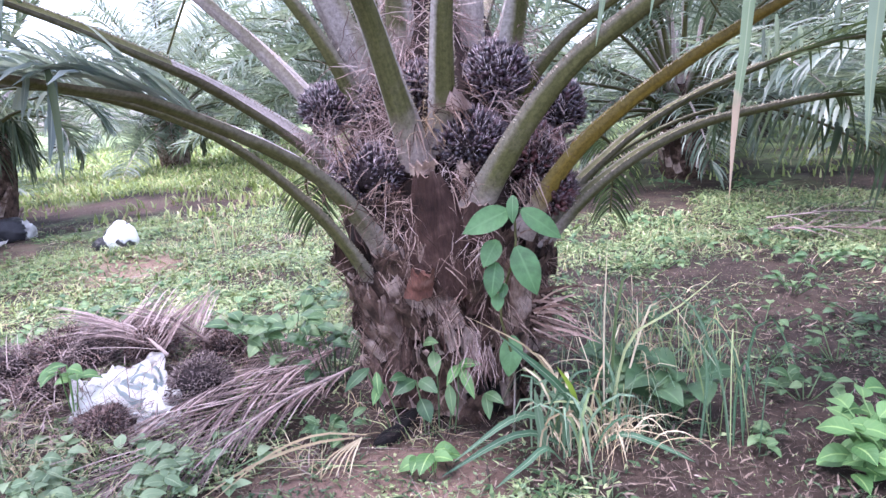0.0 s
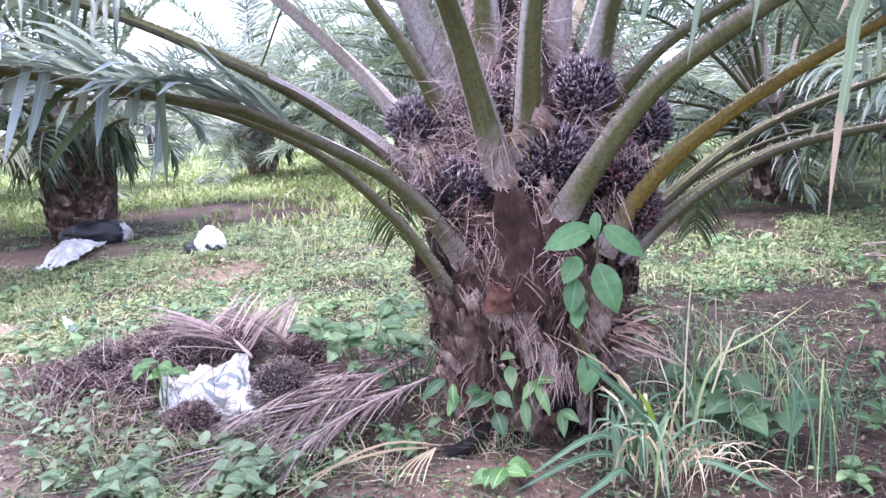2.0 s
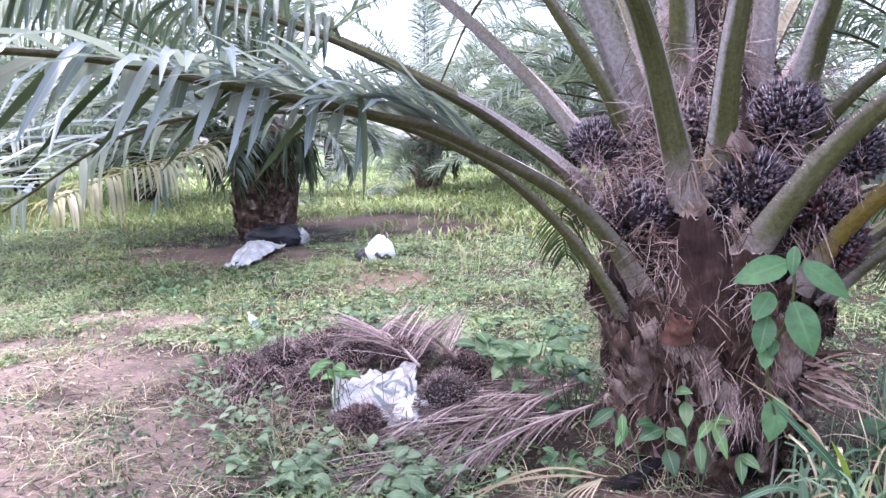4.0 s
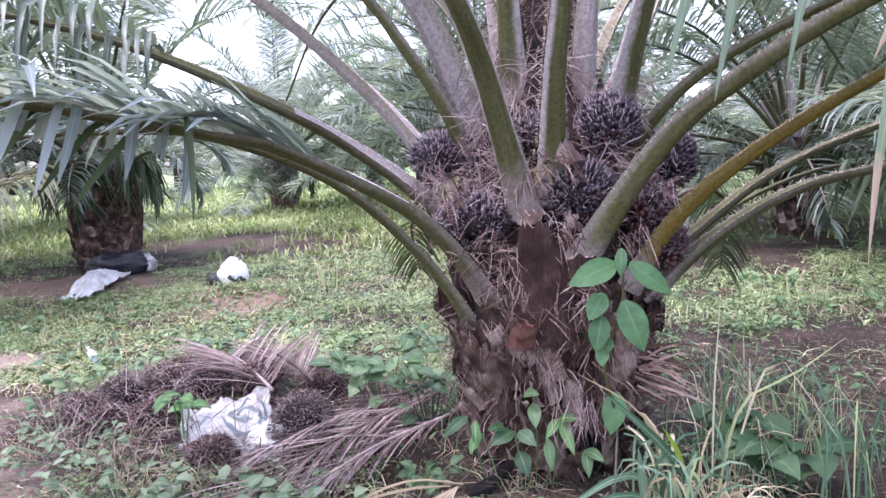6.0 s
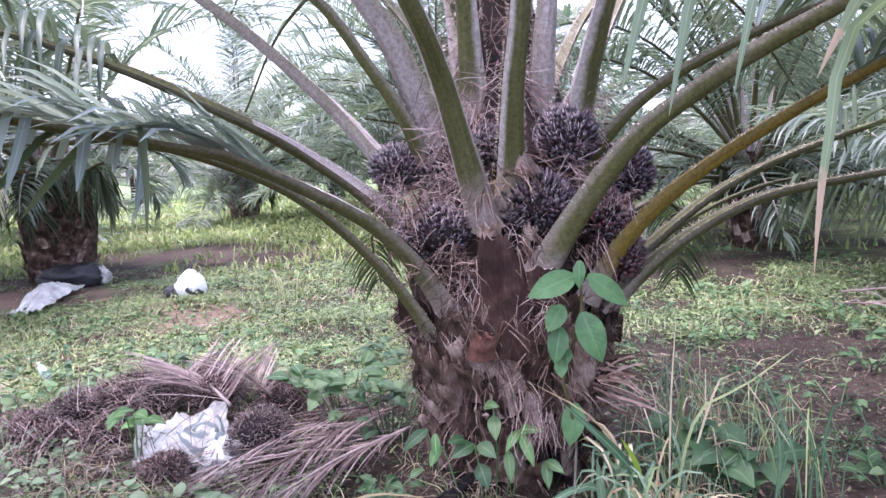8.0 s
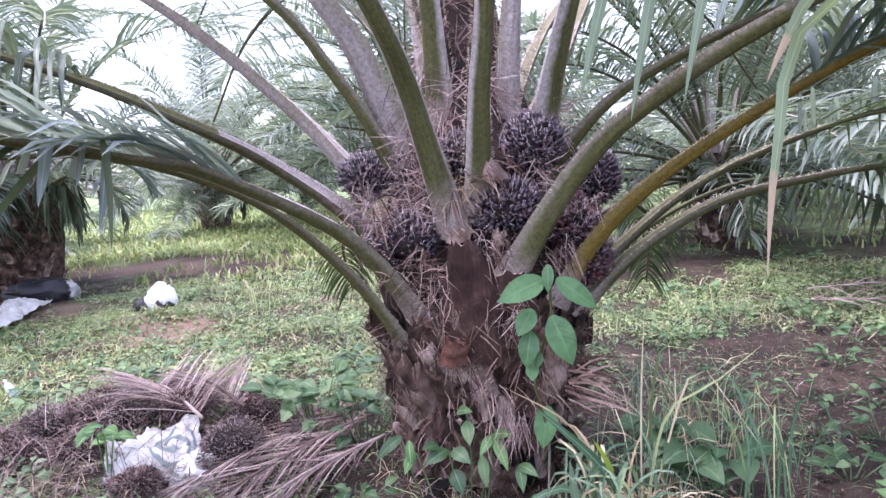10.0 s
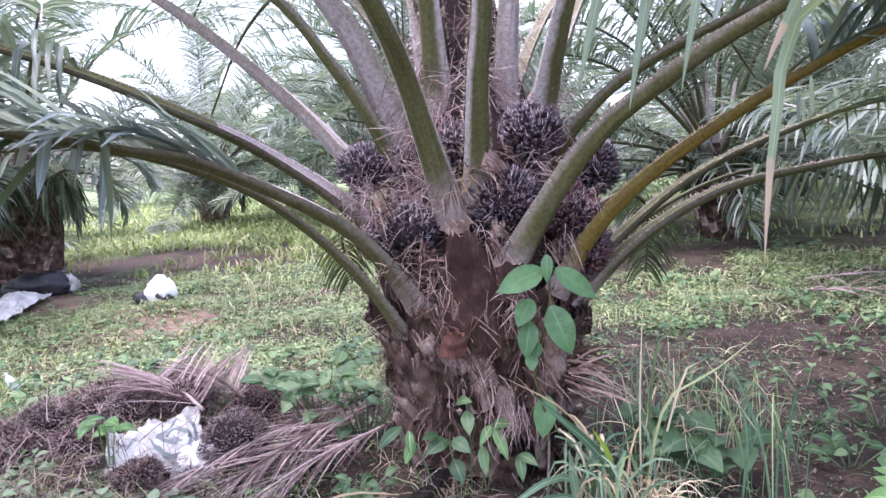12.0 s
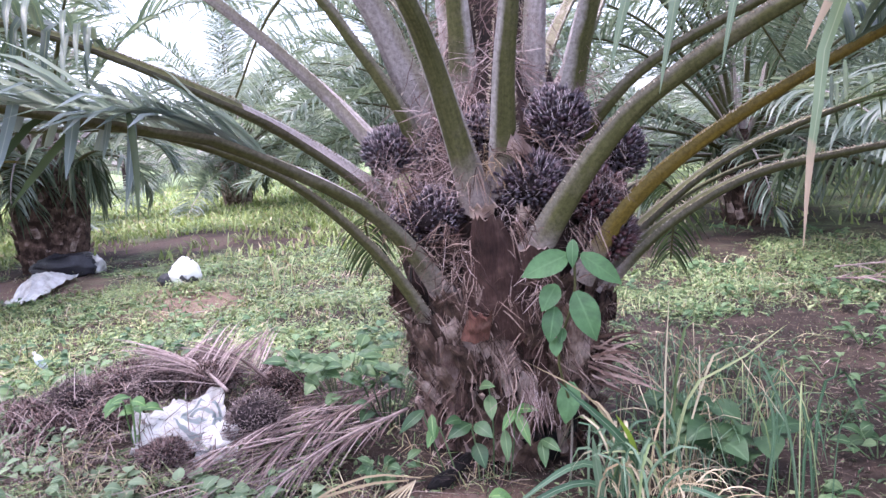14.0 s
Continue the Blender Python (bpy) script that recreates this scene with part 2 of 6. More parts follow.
def soil_material():
    """Red-brown soil with grit; beyond the near ground it carries a thin green sward in patches."""
    m = rough_stuff("soil", (0.018, 0.012, 0.009), (0.042, 0.028, 0.021), (0.10, 0.068, 0.052), coarse=1.6, fine=26, bump=1.0)
    t = m.node_tree
    p = t.nodes["Principled BSDF"]
    old = p.inputs["Base Color"].links[0].from_socket
    c = t.nodes.new("ShaderNodeTexCoord")
    ln = t.nodes.new("ShaderNodeVectorMath")
    ln.operation = "LENGTH"
    t.links.new(c.outputs["Object"], ln.inputs[0])
    n = noise_node(t, 0.35, 5, 0.65)
    a = t.nodes.new("ShaderNodeMath")
    a.operation = "MULTIPLY_ADD"
    a.inputs[1].default_value = 0.012
    t.links.new(ln.outputs[1], a.inputs[0])
    t.links.new(n.outputs[0], a.inputs[2])
    r = ramp(t, [(0.66, (0, 0, 0)), (0.84, (1, 1, 1))])
    t.links.new(a.outputs[0], r.inputs[0])
    f = noise_node(t, 9, 4, 0.7)
    rg = ramp(t, [(0.3, (0.09, 0.14, 0.05)), (0.7, (0.24, 0.30, 0.13))])
    t.links.new(f.outputs[0], rg.inputs[0])
    col = mixed(t, old, rg.outputs[0], r.outputs[0])
    grain = ramp(t, [(0.3, (0.6, 0.6, 0.6)), (0.7, (1.15, 1.15, 1.15))])
    g2 = noise_node(t, 30, 4, 0.7)
    t.links.new(g2.outputs[0], grain.inputs[0])
    for kind, tone in (("dry", (0.265, 0.195, 0.16)), ("red", (0.29, 0.185, 0.145))):
        at = t.nodes.new("ShaderNodeAttribute")
        at.attribute_name = kind
        col = mixed(t, col, mixed(t, tone, grain.outputs[0], 1.0, "MULTIPLY"), at.outputs["Fac"])
    t.links.new(col, p.inputs["Base Color"])
    return m


SOIL = soil_material()
BARK = rough_stuff("old_leaf_base", (0.032, 0.018, 0.013), (0.165, 0.105, 0.08), (0.50, 0.385, 0.335), coarse=8, fine=30, stretch=(3, 3, 0.7), bump=1.0, mottled=True)
# CORE and BROWN are darkened to put the trunk's deep shade into the colour
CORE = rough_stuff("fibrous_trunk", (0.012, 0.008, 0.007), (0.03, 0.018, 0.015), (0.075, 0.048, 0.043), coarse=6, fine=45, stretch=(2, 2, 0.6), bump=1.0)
BROWN = rough_stuff("brown_sheath", (0.022, 0.010, 0.008), (0.06, 0.031, 0.025), (0.135, 0.082, 0.067), coarse=7, fine=28, stretch=(4, 4, 0.5), bump=1.0)
BASE_SKIN = rough_stuff("weathered_leaf_base", (0.055, 0.03, 0.023), (0.19, 0.118, 0.097), (0.39, 0.29, 0.26), coarse=6, fine=40, stretch=(5, 5, 0.5), bump=1.0, mottled=True)
CUT = rough_stuff("pale_cut_wood", (0.30, 0.21, 0.17), (0.45, 0.34, 0.29), (0.6, 0.49, 0.44), coarse=8, fine=40)
ORANGE = rough_stuff("fresh_cut_flesh", (0.075, 0.032, 0.024), (0.17, 0.076, 0.056), (0.30, 0.175, 0.14), coarse=9, fine=40, stretch=(3, 3, 0.7))
SHAG = rough_stuff("shaggy_fibre", (0.035, 0.019, 0.014), (0.125, 0.073, 0.056), (0.42, 0.305, 0.255), coarse=9, fine=60, bump=0.2, islands=True)
FIBRE = rough_stuff("fibre", (0.12, 0.073, 0.066), (0.30, 0.205, 0.185), (0.58, 0.46, 0.43), coarse=9, fine=60, bump=0.2, islands=True)
STALK = streaked("petiole_green", (0.058, 0.06, 0.02), (0.115, 0.114, 0.044), (0.20, 0.18, 0.145), spots=(0.13, 0.12, 0.075))
STALK_RIM = streaked("petiole_pale_rim", (0.058, 0.06, 0.02), (0.115, 0.114, 0.044), (0.44, 0.40, 0.385), spots=(0.13, 0.12, 0.075))
STALK_TOP = streaked("petiole_bloom", (0.25, 0.215, 0.205), (0.42, 0.375, 0.365), (0.5, 0.46, 0.44), rough=0.8, spots=(0.22, 0.19, 0.15))
STALK_OLD = streaked("petiole_ochre", (0.12, 0.088, 0.018), (0.225, 0.155, 0.026), (0.19, 0.145, 0.05), spots=(0.10, 0.085, 0.035))
STALK_GREY = streaked("petiole_grey", (0.24, 0.205, 0.19), (0.41, 0.365, 0.355), (0.27, 0.24, 0.19), rough=0.8, spots=(0.19, 0.165, 0.12))
STALK_EDGE = streaked("petiole_upper", (0.11, 0.10, 0.055), (0.18, 0.165, 0.105), (0.3, 0.27, 0.25), spots=(0.28, 0.245, 0.225))
THORN = rough_stuff("thorn", (0.2, 0.16, 0.11), (0.34, 0.28, 0.2), (0.5, 0.44, 0.36), islands=True, bump=0.1)
LEAFLET = leaf_stuff("leaflet", (0.05, 0.085, 0.06), (0.095, 0.14, 0.10), (0.18, 0.225, 0.175), rough=0.4, glow=0.35, vein=(0.22, 0.26, 0.14), spec=0.85)
LEAFLET_OLD = leaf_stuff("leaflet_yellowing", (0.22, 0.24, 0.11), (0.4, 0.38, 0.2), (0.55, 0.5, 0.36), rough=0.4, glow=0.35, vein=(0.45, 0.4, 0.25))
LEAFLET_TIP = leaf_stuff("leaflet_dry_tip", (0.16, 0.22, 0.13), (0.2, 0.27, 0.165), (0.24, 0.31, 0.2), rough=0.4, glow=0.35, vein=(0.33, 0.38, 0.24), dry=((0.42, 0.32, 0.235), 0.97))
LEAFLET_PALE = leaf_stuff("leaflet_pale", (0.15, 0.21, 0.14), (0.19, 0.26, 0.175), (0.23, 0.3, 0.21), rough=0.4, glow=0.35, vein=(0.33, 0.38, 0.24))
# paler than the near leaflets: haze and glare are put into the colour
FARLEAF_HAZY = leaf_stuff("leaflet_far_haze", (0.10, 0.15, 0.11), (0.175, 0.23, 0.18), (0.30, 0.345, 0.29), rough=0.42, glow=0.45, spec=0.85)
# deep green leaflet, darkened further: backlit and underside shade is in the colour
LEAFLET_SHADED = leaf_stuff("leaflet_deep_green_shaded", (0.03, 0.05, 0.024), (0.058, 0.088, 0.042), (0.11, 0.145, 0.075), rough=0.5, glow=0.35, spec=0.35)
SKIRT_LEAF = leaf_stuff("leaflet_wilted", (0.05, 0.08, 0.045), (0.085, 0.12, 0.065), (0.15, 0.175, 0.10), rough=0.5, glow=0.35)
DEAD = rough_stuff("dead_leaflet", (0.075, 0.048, 0.042), (0.205, 0.145, 0.132), (0.43, 0.34, 0.315), islands=True, bump=0.2, rough=0.7)
HEART = rough_stuff("bunch_heart", (0.012, 0.008, 0.009), (0.022, 0.014, 0.015), (0.04, 0.025, 0.025))
FRUIT = leaf_stuff("ripe_fruit", (0.014, 0.010, 0.016), (0.028, 0.018, 0.028), (0.06, 0.03, 0.038), rough=0.28, glow=0, spec=0.6)
FRUIT_RED = leaf_stuff("reddish_fruit", (0.018, 0.008, 0.01), (0.05, 0.016, 0.02), (0.10, 0.03, 0.03), rough=0.35, glow=0, spec=0.5)
TAN = rough_stuff("tan_fibre", (0.2, 0.13, 0.075), (0.38, 0.26, 0.16), (0.56, 0.42, 0.3), islands=True, bump=0.1)
BRISTLE = rough_stuff("bunch_bristle", (0.14, 0.105, 0.115), (0.30, 0.24, 0.26), (0.52, 0.45, 0.475), islands=True, bump=0.1)
CREEP = leaf_stuff("creeper_leaf", (0.09, 0.16, 0.062), (0.20, 0.29, 0.125), (0.36, 0.43, 0.22), rough=0.5, glow=0.3, coarse=1.3, low=0.55)
HUSK = rough_stuff("empty_bunch", (0.022, 0.012, 0.011), (0.12, 0.068, 0.06), (0.36, 0.25, 0.225), islands=True, bump=0.2)
HUSK_GREY = rough_stuff("weathered_bunch", (0.05, 0.035, 0.035), (0.16, 0.12, 0.115), (0.36, 0.29, 0.275), islands=True, bump=0.2)
BLACKISH = rough_stuff("blackish_wood", (0.004, 0.004, 0.004), (0.012, 0.010, 0.010), (0.04, 0.03, 0.027), coarse=14, fine=60, bump=1.0)
WEED_PALE = leaf_stuff("pale_weed_leaf", (0.12, 0.195, 0.10), (0.19, 0.275, 0.15), (0.29, 0.375, 0.22), rough=0.5, glow=0.3, vein=(0.3, 0.38, 0.22), veins=6)
# dark weeds; also lends grass beside the trunk its painted shade
WEED_DARK_AND_SHADE = leaf_stuff("dark_weed_and_shaded_grass", (0.03, 0.075, 0.03), (0.052, 0.11, 0.045), (0.08, 0.15, 0.068), rough=0.45, glow=0.25, vein=(0.11, 0.19, 0.09), veins=6)
# sky sheen and glare on the left fronds are put into this colour
LEAFLET_SHEEN = leaf_stuff("leaflet_sky_sheen", (0.15, 0.205, 0.20), (0.265, 0.325, 0.325), (0.41, 0.47, 0.48), rough=0.33, glow=0.4, vein=(0.36, 0.41, 0.36), spec=1.0)
VINE = leaf_stuff("vine_leaf", (0.05, 0.13, 0.045), (0.07, 0.17, 0.06), (0.10, 0.215, 0.08), rough=0.45, glow=0.25, vein=(0.09, 0.2, 0.075), veins=9, coarse=22, low=0.6)
WEED = leaf_stuff("weed_leaf", (0.045, 0.105, 0.04), (0.09, 0.17, 0.07), (0.17, 0.26, 0.12), rough=0.5, glow=0.3, vein=(0.2, 0.3, 0.14), veins=6)
BRIGHT = leaf_stuff("bright_leaf", (0.08, 0.19, 0.06), (0.125, 0.26, 0.088), (0.185, 0.34, 0.13), rough=0.45, glow=0.35, vein=(0.32, 0.48, 0.18), veins=6)
GRASS = leaf_stuff("grass_blade", (0.12, 0.19, 0.075), (0.26, 0.34, 0.15), (0.45, 0.51, 0.26), rough=0.5, glow=0.3, coarse=1.1, low=0.55)
# lighter grass copy: sun on the meadow is put into the colour
MEADOW_SUNLIT = leaf_stuff("sunlit_meadow_grass", (0.18, 0.25, 0.075), (0.31, 0.385, 0.145), (0.50, 0.56, 0.27), rough=0.5, glow=0.35, coarse=0.8, low=0.65)
BLADE = leaf_stuff("long_blade", (0.06, 0.135, 0.07), (0.105, 0.195, 0.11), (0.19, 0.285, 0.18), rough=0.4, glow=0.3, vein=(0.28, 0.36, 0.24))
LIME = leaf_stuff("lime_blade", (0.24, 0.36, 0.04), (0.3, 0.44, 0.06), (0.36, 0.5, 0.08), rough=0.45, glow=0.35)
STRAW = leaf_stuff("dry_straw", (0.30, 0.23, 0.13), (0.42, 0.34, 0.21), (0.55, 0.48, 0.33), rough=0.7, glow=0.1)
LITTER = leaf_stuff("leaf_litter", (0.025, 0.017, 0.013), (0.082, 0.056, 0.043), (0.24, 0.185, 0.148), rough=0.85, glow=0)
BLACK = rough_stuff("black_plastic", (0.010, 0.010, 0.014), (0.018, 0.018, 0.024), (0.035, 0.035, 0.045), rough=0.45, spec=0.5, coarse=6, fine=30)


def sack_material(name, print_band):
    """Woven plastic: off-white, dirt stains, a printed blue-grey pattern on one stretch."""
    m, t, p = nodes_of(name)
    n, f = noise_node(t, 5, 5, 0.65), noise_node(t, 90, 2)
    r = ramp(t, [(0.3, (0.25, 0.22, 0.19)), (0.45, (0.46, 0.45, 0.43)), (0.68, (0.66, 0.66, 0.645))])
    t.links.new(n.outputs[0], r.inputs[0])
    col = r.outputs[0]
    if print_band:
        uvn = t.nodes.new("ShaderNodeUVMap")
        w = t.nodes.new("ShaderNodeTexWave")
        w.wave_type, w.rings_direction = "RINGS", "SPHERICAL"
        mp = t.nodes.new("ShaderNodeMapping")
        mp.inputs["Location"].default_value = (-0.72, -0.5, 0)
        t.links.new(uvn.outputs[0], mp.inputs[0])
        w.inputs["Scale"].default_value, w.inputs["Distortion"].default_value, w.inputs["Detail"].default_value = 3.2, 2.5, 1
        t.links.new(mp.outputs[0], w.inputs["Vector"])
        rw = ramp(t, [(0.45, (0, 0, 0)), (0.6, (1, 1, 1))])
        t.links.new(w.outputs[0], rw.inputs[0])
        g = t.nodes.new("ShaderNodeVectorMath")
        g.operation = "LENGTH"
        t.links.new(mp.outputs[0], g.inputs[0])
        rg = ramp(t, [(0.26, (1, 1, 1)), (0.3, (0, 0, 0))])
        t.links.new(g.outputs[1], rg.inputs[0])
        both = mixed(t, rw.outputs[0], rg.outputs[0], 1.0, "MULTIPLY")
        col = mixed(t, col, (0.15, 0.19, 0.19), both)
    t.links.new(col, p.inputs["Base Color"])
    p.inputs["Roughness"].default_value = 0.5
    bumped(t, p, f.outputs[0], 0.15, 0.003)
    return m


SACK = sack_material("white_sack", False)
PRINTED = sack_material("printed_sack", True)

# ---- ground ----
def soft(a, b, x):
    u = min(1, max(0, (x - a) / (b - a)))
    return u * u * (3 - 2 * u)


def height(x, y):
    """The ground's height: small bumps near, a low mound, slow swells far off."""
    d = math.hypot(x, y)
    h = 0.035 * noise.noise((x * 0.9, y * 0.9, 0.3)) + 0.014 * noise.noise((x * 4, y * 4, 1.7))
    h *= 1 - soft(25, 60, d)
    h += 0.13 * math.exp(-((x + 3.55) ** 2 / 0.5 + (y - 7.8) ** 2 / 0.4))
    h += 0.10 * math.exp(-((x + 1.95) ** 2 + (y - 3.9) ** 2) / 0.5)
    return h


def green(x, y):
    """How green the ground cover is, 0 bare to 1 dense."""
    g = 0.35 + 0.7 * noise.noise((x * 0.55, y * 0.55, 5.0)) + 0.5 * noise.noise((x * 1.9, y * 1.9, 9.0))
    g += 0.75 * soft(3.9, 5.4, y - 0.25 * min(0, x + 1)) * (1 - soft(0.2, 1.2, x))
    g += 0.55 * soft(0.5, 1.6, x) * soft(5.0, 6.2, y) * (1 - soft(7.8, 9.3, y))
    g -= 0.6 * soft(0.3, 0.8, x) * (1 - soft(5.4, 6.8, y))
    g -= 0.9 * (1 - soft(1.0, 2.1, math.hypot((x + 6.6) * 0.8, y - 9.6)))
    g -= 0.75 * (1 - soft(0.1, 0.6, math.hypot((x + 3.25) * 0.9, (y - 7.25) * 0.6)))
    g -= 1.2 * (1 - soft(1.2, 2.2, math.hypot((x + 5.6) * 0.6, (y - 13.3) * 0.8)))
    g -= 0.95 * (1 - soft(0.5, 1.9, math.hypot(x + 3.4, (y - 2.5) * 0.9))) + 0.8 * (1 - soft(0.4, 1.2, math.hypot((x + 4.5) * 0.7, y - 3.8)))
    g -= 0.7 * (1 - soft(0.3, 1.0, math.hypot((x + 4.65) * 0.8, (y - 5.15) * 1.6)))
    g += 0.3 * soft(-1.6, -2.4, x) * soft(5.0, 3.5, y)
    g -= 0.6 * (1 - soft(0.5, 1.0, math.hypot(x, y - 3.3)))
    g += 0.45 * soft(1.7, 2.6, x) * soft(5.2, 6.4, y) * (1 - soft(9.0, 10.5, y))
    g -= 0.75 * soft(0.5, 2.0, x) * soft(9.5, 11.5, y)
    return g


def axis(lo, hi, near_lo, near_hi, step, ratio):
    a, s = [], step
    x = near_lo
    while x < near_hi:
        a.append(x)
        x += step
    x, s = near_hi, step
    while x < hi:
        a.append(x)
        s *= ratio
        x += s
    a.append(hi)
    x, s = near_lo, step
    while x > lo:
        s *= ratio
        x -= s
        a.insert(0, max(x, lo))
    return a


gx, gy = axis(-400, 400, -6.5, 4.5, 0.09, 1.13), axis(-400, 400, 1.2, 10.5, 0.09, 1.13)
ground = Geo()
ground.add([V(x, y, height(x, y)) for y in gy for x in gx],
           [(j * len(gx) + i, j * len(gx) + i + 1, (j + 1) * len(gx) + i + 1, (j + 1) * len(gx) + i) for j in range(len(gy) - 1) for i in range(len(gx) - 1)])
soil_sheet = whole("ground", ground, [SOIL], (0, 0, 0), "reddish brown plantation soil with litter and patchy weeds", "ground", kind="structure")

# trodden dry path and patches of red earth
for kind, spots in (("dry", ((-3.5, 2.6, 1.35, 1.0), (-4.4, 3.7, 1.4, 0.8), (-4.65, 5.15, 0.85, 0.35), (-6.0, 4.7, 1.4, 0.7), (-2.6, 0.6, 1.6, 1.6))), ("red", ((-3.35, 7.4, 0.85, 0.95), (-6.4, 8.7, 1.7, 1.3), (-6.3, 13.5, 2.4, 1.3), (-0.4, 2.5, 0.6, 0.4)))):
    layer = soil_sheet.data.attributes.new(kind, "FLOAT", "POINT")
    vals = []
    for v in ground.v:
        f = 0
        for sx, sy, rx, ry in spots:
            q = math.hypot((v.x - sx) / rx, (v.y - sy) / ry) + 0.45 * noise.noise((v.x * 1.5, v.y * 1.5, 4.4)) + 0.35 * noise.noise((v.x * 5, v.y * 5, 2.4))
            f = max(f, 1 - soft(0.45, 1.2, q))
        vals.append((0.9 if kind == "dry" else 0.65) * f)
    layer.data.foreach_set("value", vals)


def scatter(n, keep, reach, seed, first=0.2):
    """n places in the stretch before the palm, thinner with distance."""
    rng = random.Random(seed)
    out = []
    while len(out) < n:
        y = first * (reach / first) ** rng.random()
        half = 2.2 + 0.78 * y
        x = rng.uniform(-half - 0.25 * y - 2.5, half + 2.5)
        beyond = max(0, x - half, -x - half - 0.25 * y)
        if rng.random() < beyond / 2.5 or rng.random() > soft(first - 0.1, first + 0.9, y + 0.5 * noise.noise((x * 1.3, y, 7))):
            continue
        if math.hypot(x + 0.02, y - 3.5) > 0.42 and rng.random() < keep(x, y):
            out.append((x, y, rng))
    return out


def strips(name, spots, size, mats, label, category, segs=2, flat=False, pick=None, leafy=False):
    """Thousands of blades in one mesh: each a bent, tapering strip."""
    verts, faces, uvs, slots = [], [], [], []
    for x, y, rng in spots:
        length, width, lean = size(x, y, rng)
        a, z = rng.random() * 6.283, height(x, y)
        d, s = (math.cos(a), math.sin(a)), (-math.sin(a) * width / 2, math.cos(a) * width / 2)
        o = len(verts)
        tw = rng.uniform(-0.6, 0.6)
        for k in range(segs + 1):
            u = k / segs
            if flat:
                r, h, w = length * (u - 0.5), 0.012 + 0.02 * rng.random() * u, 1.0 if 0 < k < segs else 0.35
            else:
                r, h, w = length * lean * u * u, length * (u - 0.35 * lean * u * u), ((0.3, 1, 0.12) if leafy else (1, 0.8, 0.1))[min(2, round(2 * u))]
            cx, cy, cz = x + d[0] * r, y + d[1] * r, z + h - (0.004 if not flat else 0)
            verts += [(cx - s[0] * w, cy - s[1] * w, cz - tw * width * w * 0.5), (cx + s[0] * w, cy + s[1] * w, cz + tw * width * w * 0.5)]
            uvs += [(0, u), (1, u)]
        for k in range(segs):
            faces.append((o + 2 * k, o + 2 * k + 1, o + 2 * k + 3, o + 2 * k + 2))
            slots.append(pick(x, y, rng) if pick else 0)
    g = Geo()
    g.v, g.f, g.m, g.uv = verts, faces, slots, uvs
    return whole(name, g, mats, (0, 0, 0), label, category, kind="stuff", smooth=False)


# right of the trunk, darker blades put the palms' shade into the colour
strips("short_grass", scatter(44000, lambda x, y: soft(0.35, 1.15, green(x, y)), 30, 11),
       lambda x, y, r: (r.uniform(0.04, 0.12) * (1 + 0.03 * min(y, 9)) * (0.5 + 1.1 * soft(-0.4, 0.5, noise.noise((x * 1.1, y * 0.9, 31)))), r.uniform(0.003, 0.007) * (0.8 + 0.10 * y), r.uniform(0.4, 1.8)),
       # half the blades on the far left use the lighter copy to look sunlit
       [GRASS, STRAW, WEED_DARK_AND_SHADE, MEADOW_SUNLIT], "short light-green grass with dry straws among it", "grass", pick=lambda x, y, r: 2 if x > 0.3 and y < 6 and r.random() < 0.55 else 3 if x < 0.3 and y > 4.5 and r.random() < 0.5 else int(r.random() < 0.34))
# far blades carry the sunlit tone in their colour
strips("far_grass", scatter(26000, lambda x, y: soft(0.0, 0.6, green(x, y) + 0.25) if x < 1 else 0.16, 48, 14, 11),
       lambda x, y, r: (r.uniform(0.10, 0.28), r.uniform(0.02, 0.05) * (0.5 + 0.04 * y), r.uniform(0.3, 1.0)),
       [MEADOW_SUNLIT, STRAW], "light-green grass between the far palms", "grass", pick=lambda x, y, r: r.random() < 0.1)
# darker leaves right of the trunk stand in for shade there
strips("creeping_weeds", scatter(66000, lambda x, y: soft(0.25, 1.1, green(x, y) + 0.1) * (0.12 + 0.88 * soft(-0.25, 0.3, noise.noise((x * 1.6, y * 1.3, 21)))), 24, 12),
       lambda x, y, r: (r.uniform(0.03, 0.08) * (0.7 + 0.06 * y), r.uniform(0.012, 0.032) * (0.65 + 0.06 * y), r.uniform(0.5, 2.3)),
       [GRASS, CREEP, WEED_DARK_AND_SHADE], "low creeping weeds with small leaves covering the soil", "weeds", pick=lambda x, y, r: 2 if r.random() < (0.6 if x > 0.3 and y < 6 else 0.1) else 0 if r.random() < 0.25 else 1, leafy=True)
strips("leaf_litter", scatter(62000, lambda x, y: 0.9 - 0.4 * soft(0.2, 0.9, green(x, y)), 16, 13),
       lambda x, y, r: (0.012 + 0.14 * r.random() ** 3, r.choice((0.002, 0.003, 0.003, 0.004, 0.006, 0.011)) * r.uniform(0.7, 1.3) * (0.8 + 0.06 * y), 0), [LITTER, STRAW, CREEP],
       "brown leaf litter and broken straws on the soil", "litter", flat=True, pick=lambda x, y, r: 0 if x > 0.3 and y < 5 else r.choice((0, 0, 0, 0, 0, 0, 0, 1, 2, 2)))


strips("soil_litter", scatter(26000, lambda x, y: 0.9 if -1.4 < x < 3.8 else 0.05, 7, 15, 1.9),
       lambda x, y, r: (0.008 + 0.09 * r.random() ** 3, r.choice((0.0015, 0.002, 0.003, 0.004, 0.008)) * r.uniform(0.7, 1.3) * (0.6 + 0.1 * y), 0), [LITTER, STRAW, CREEP, DEAD],
       "fine broken leaf bits on the dark soil", "litter", flat=True, pick=lambda x, y, r: r.choice((0, 0, 0, 0, 0, 0, 0, 0, 2, 3)))
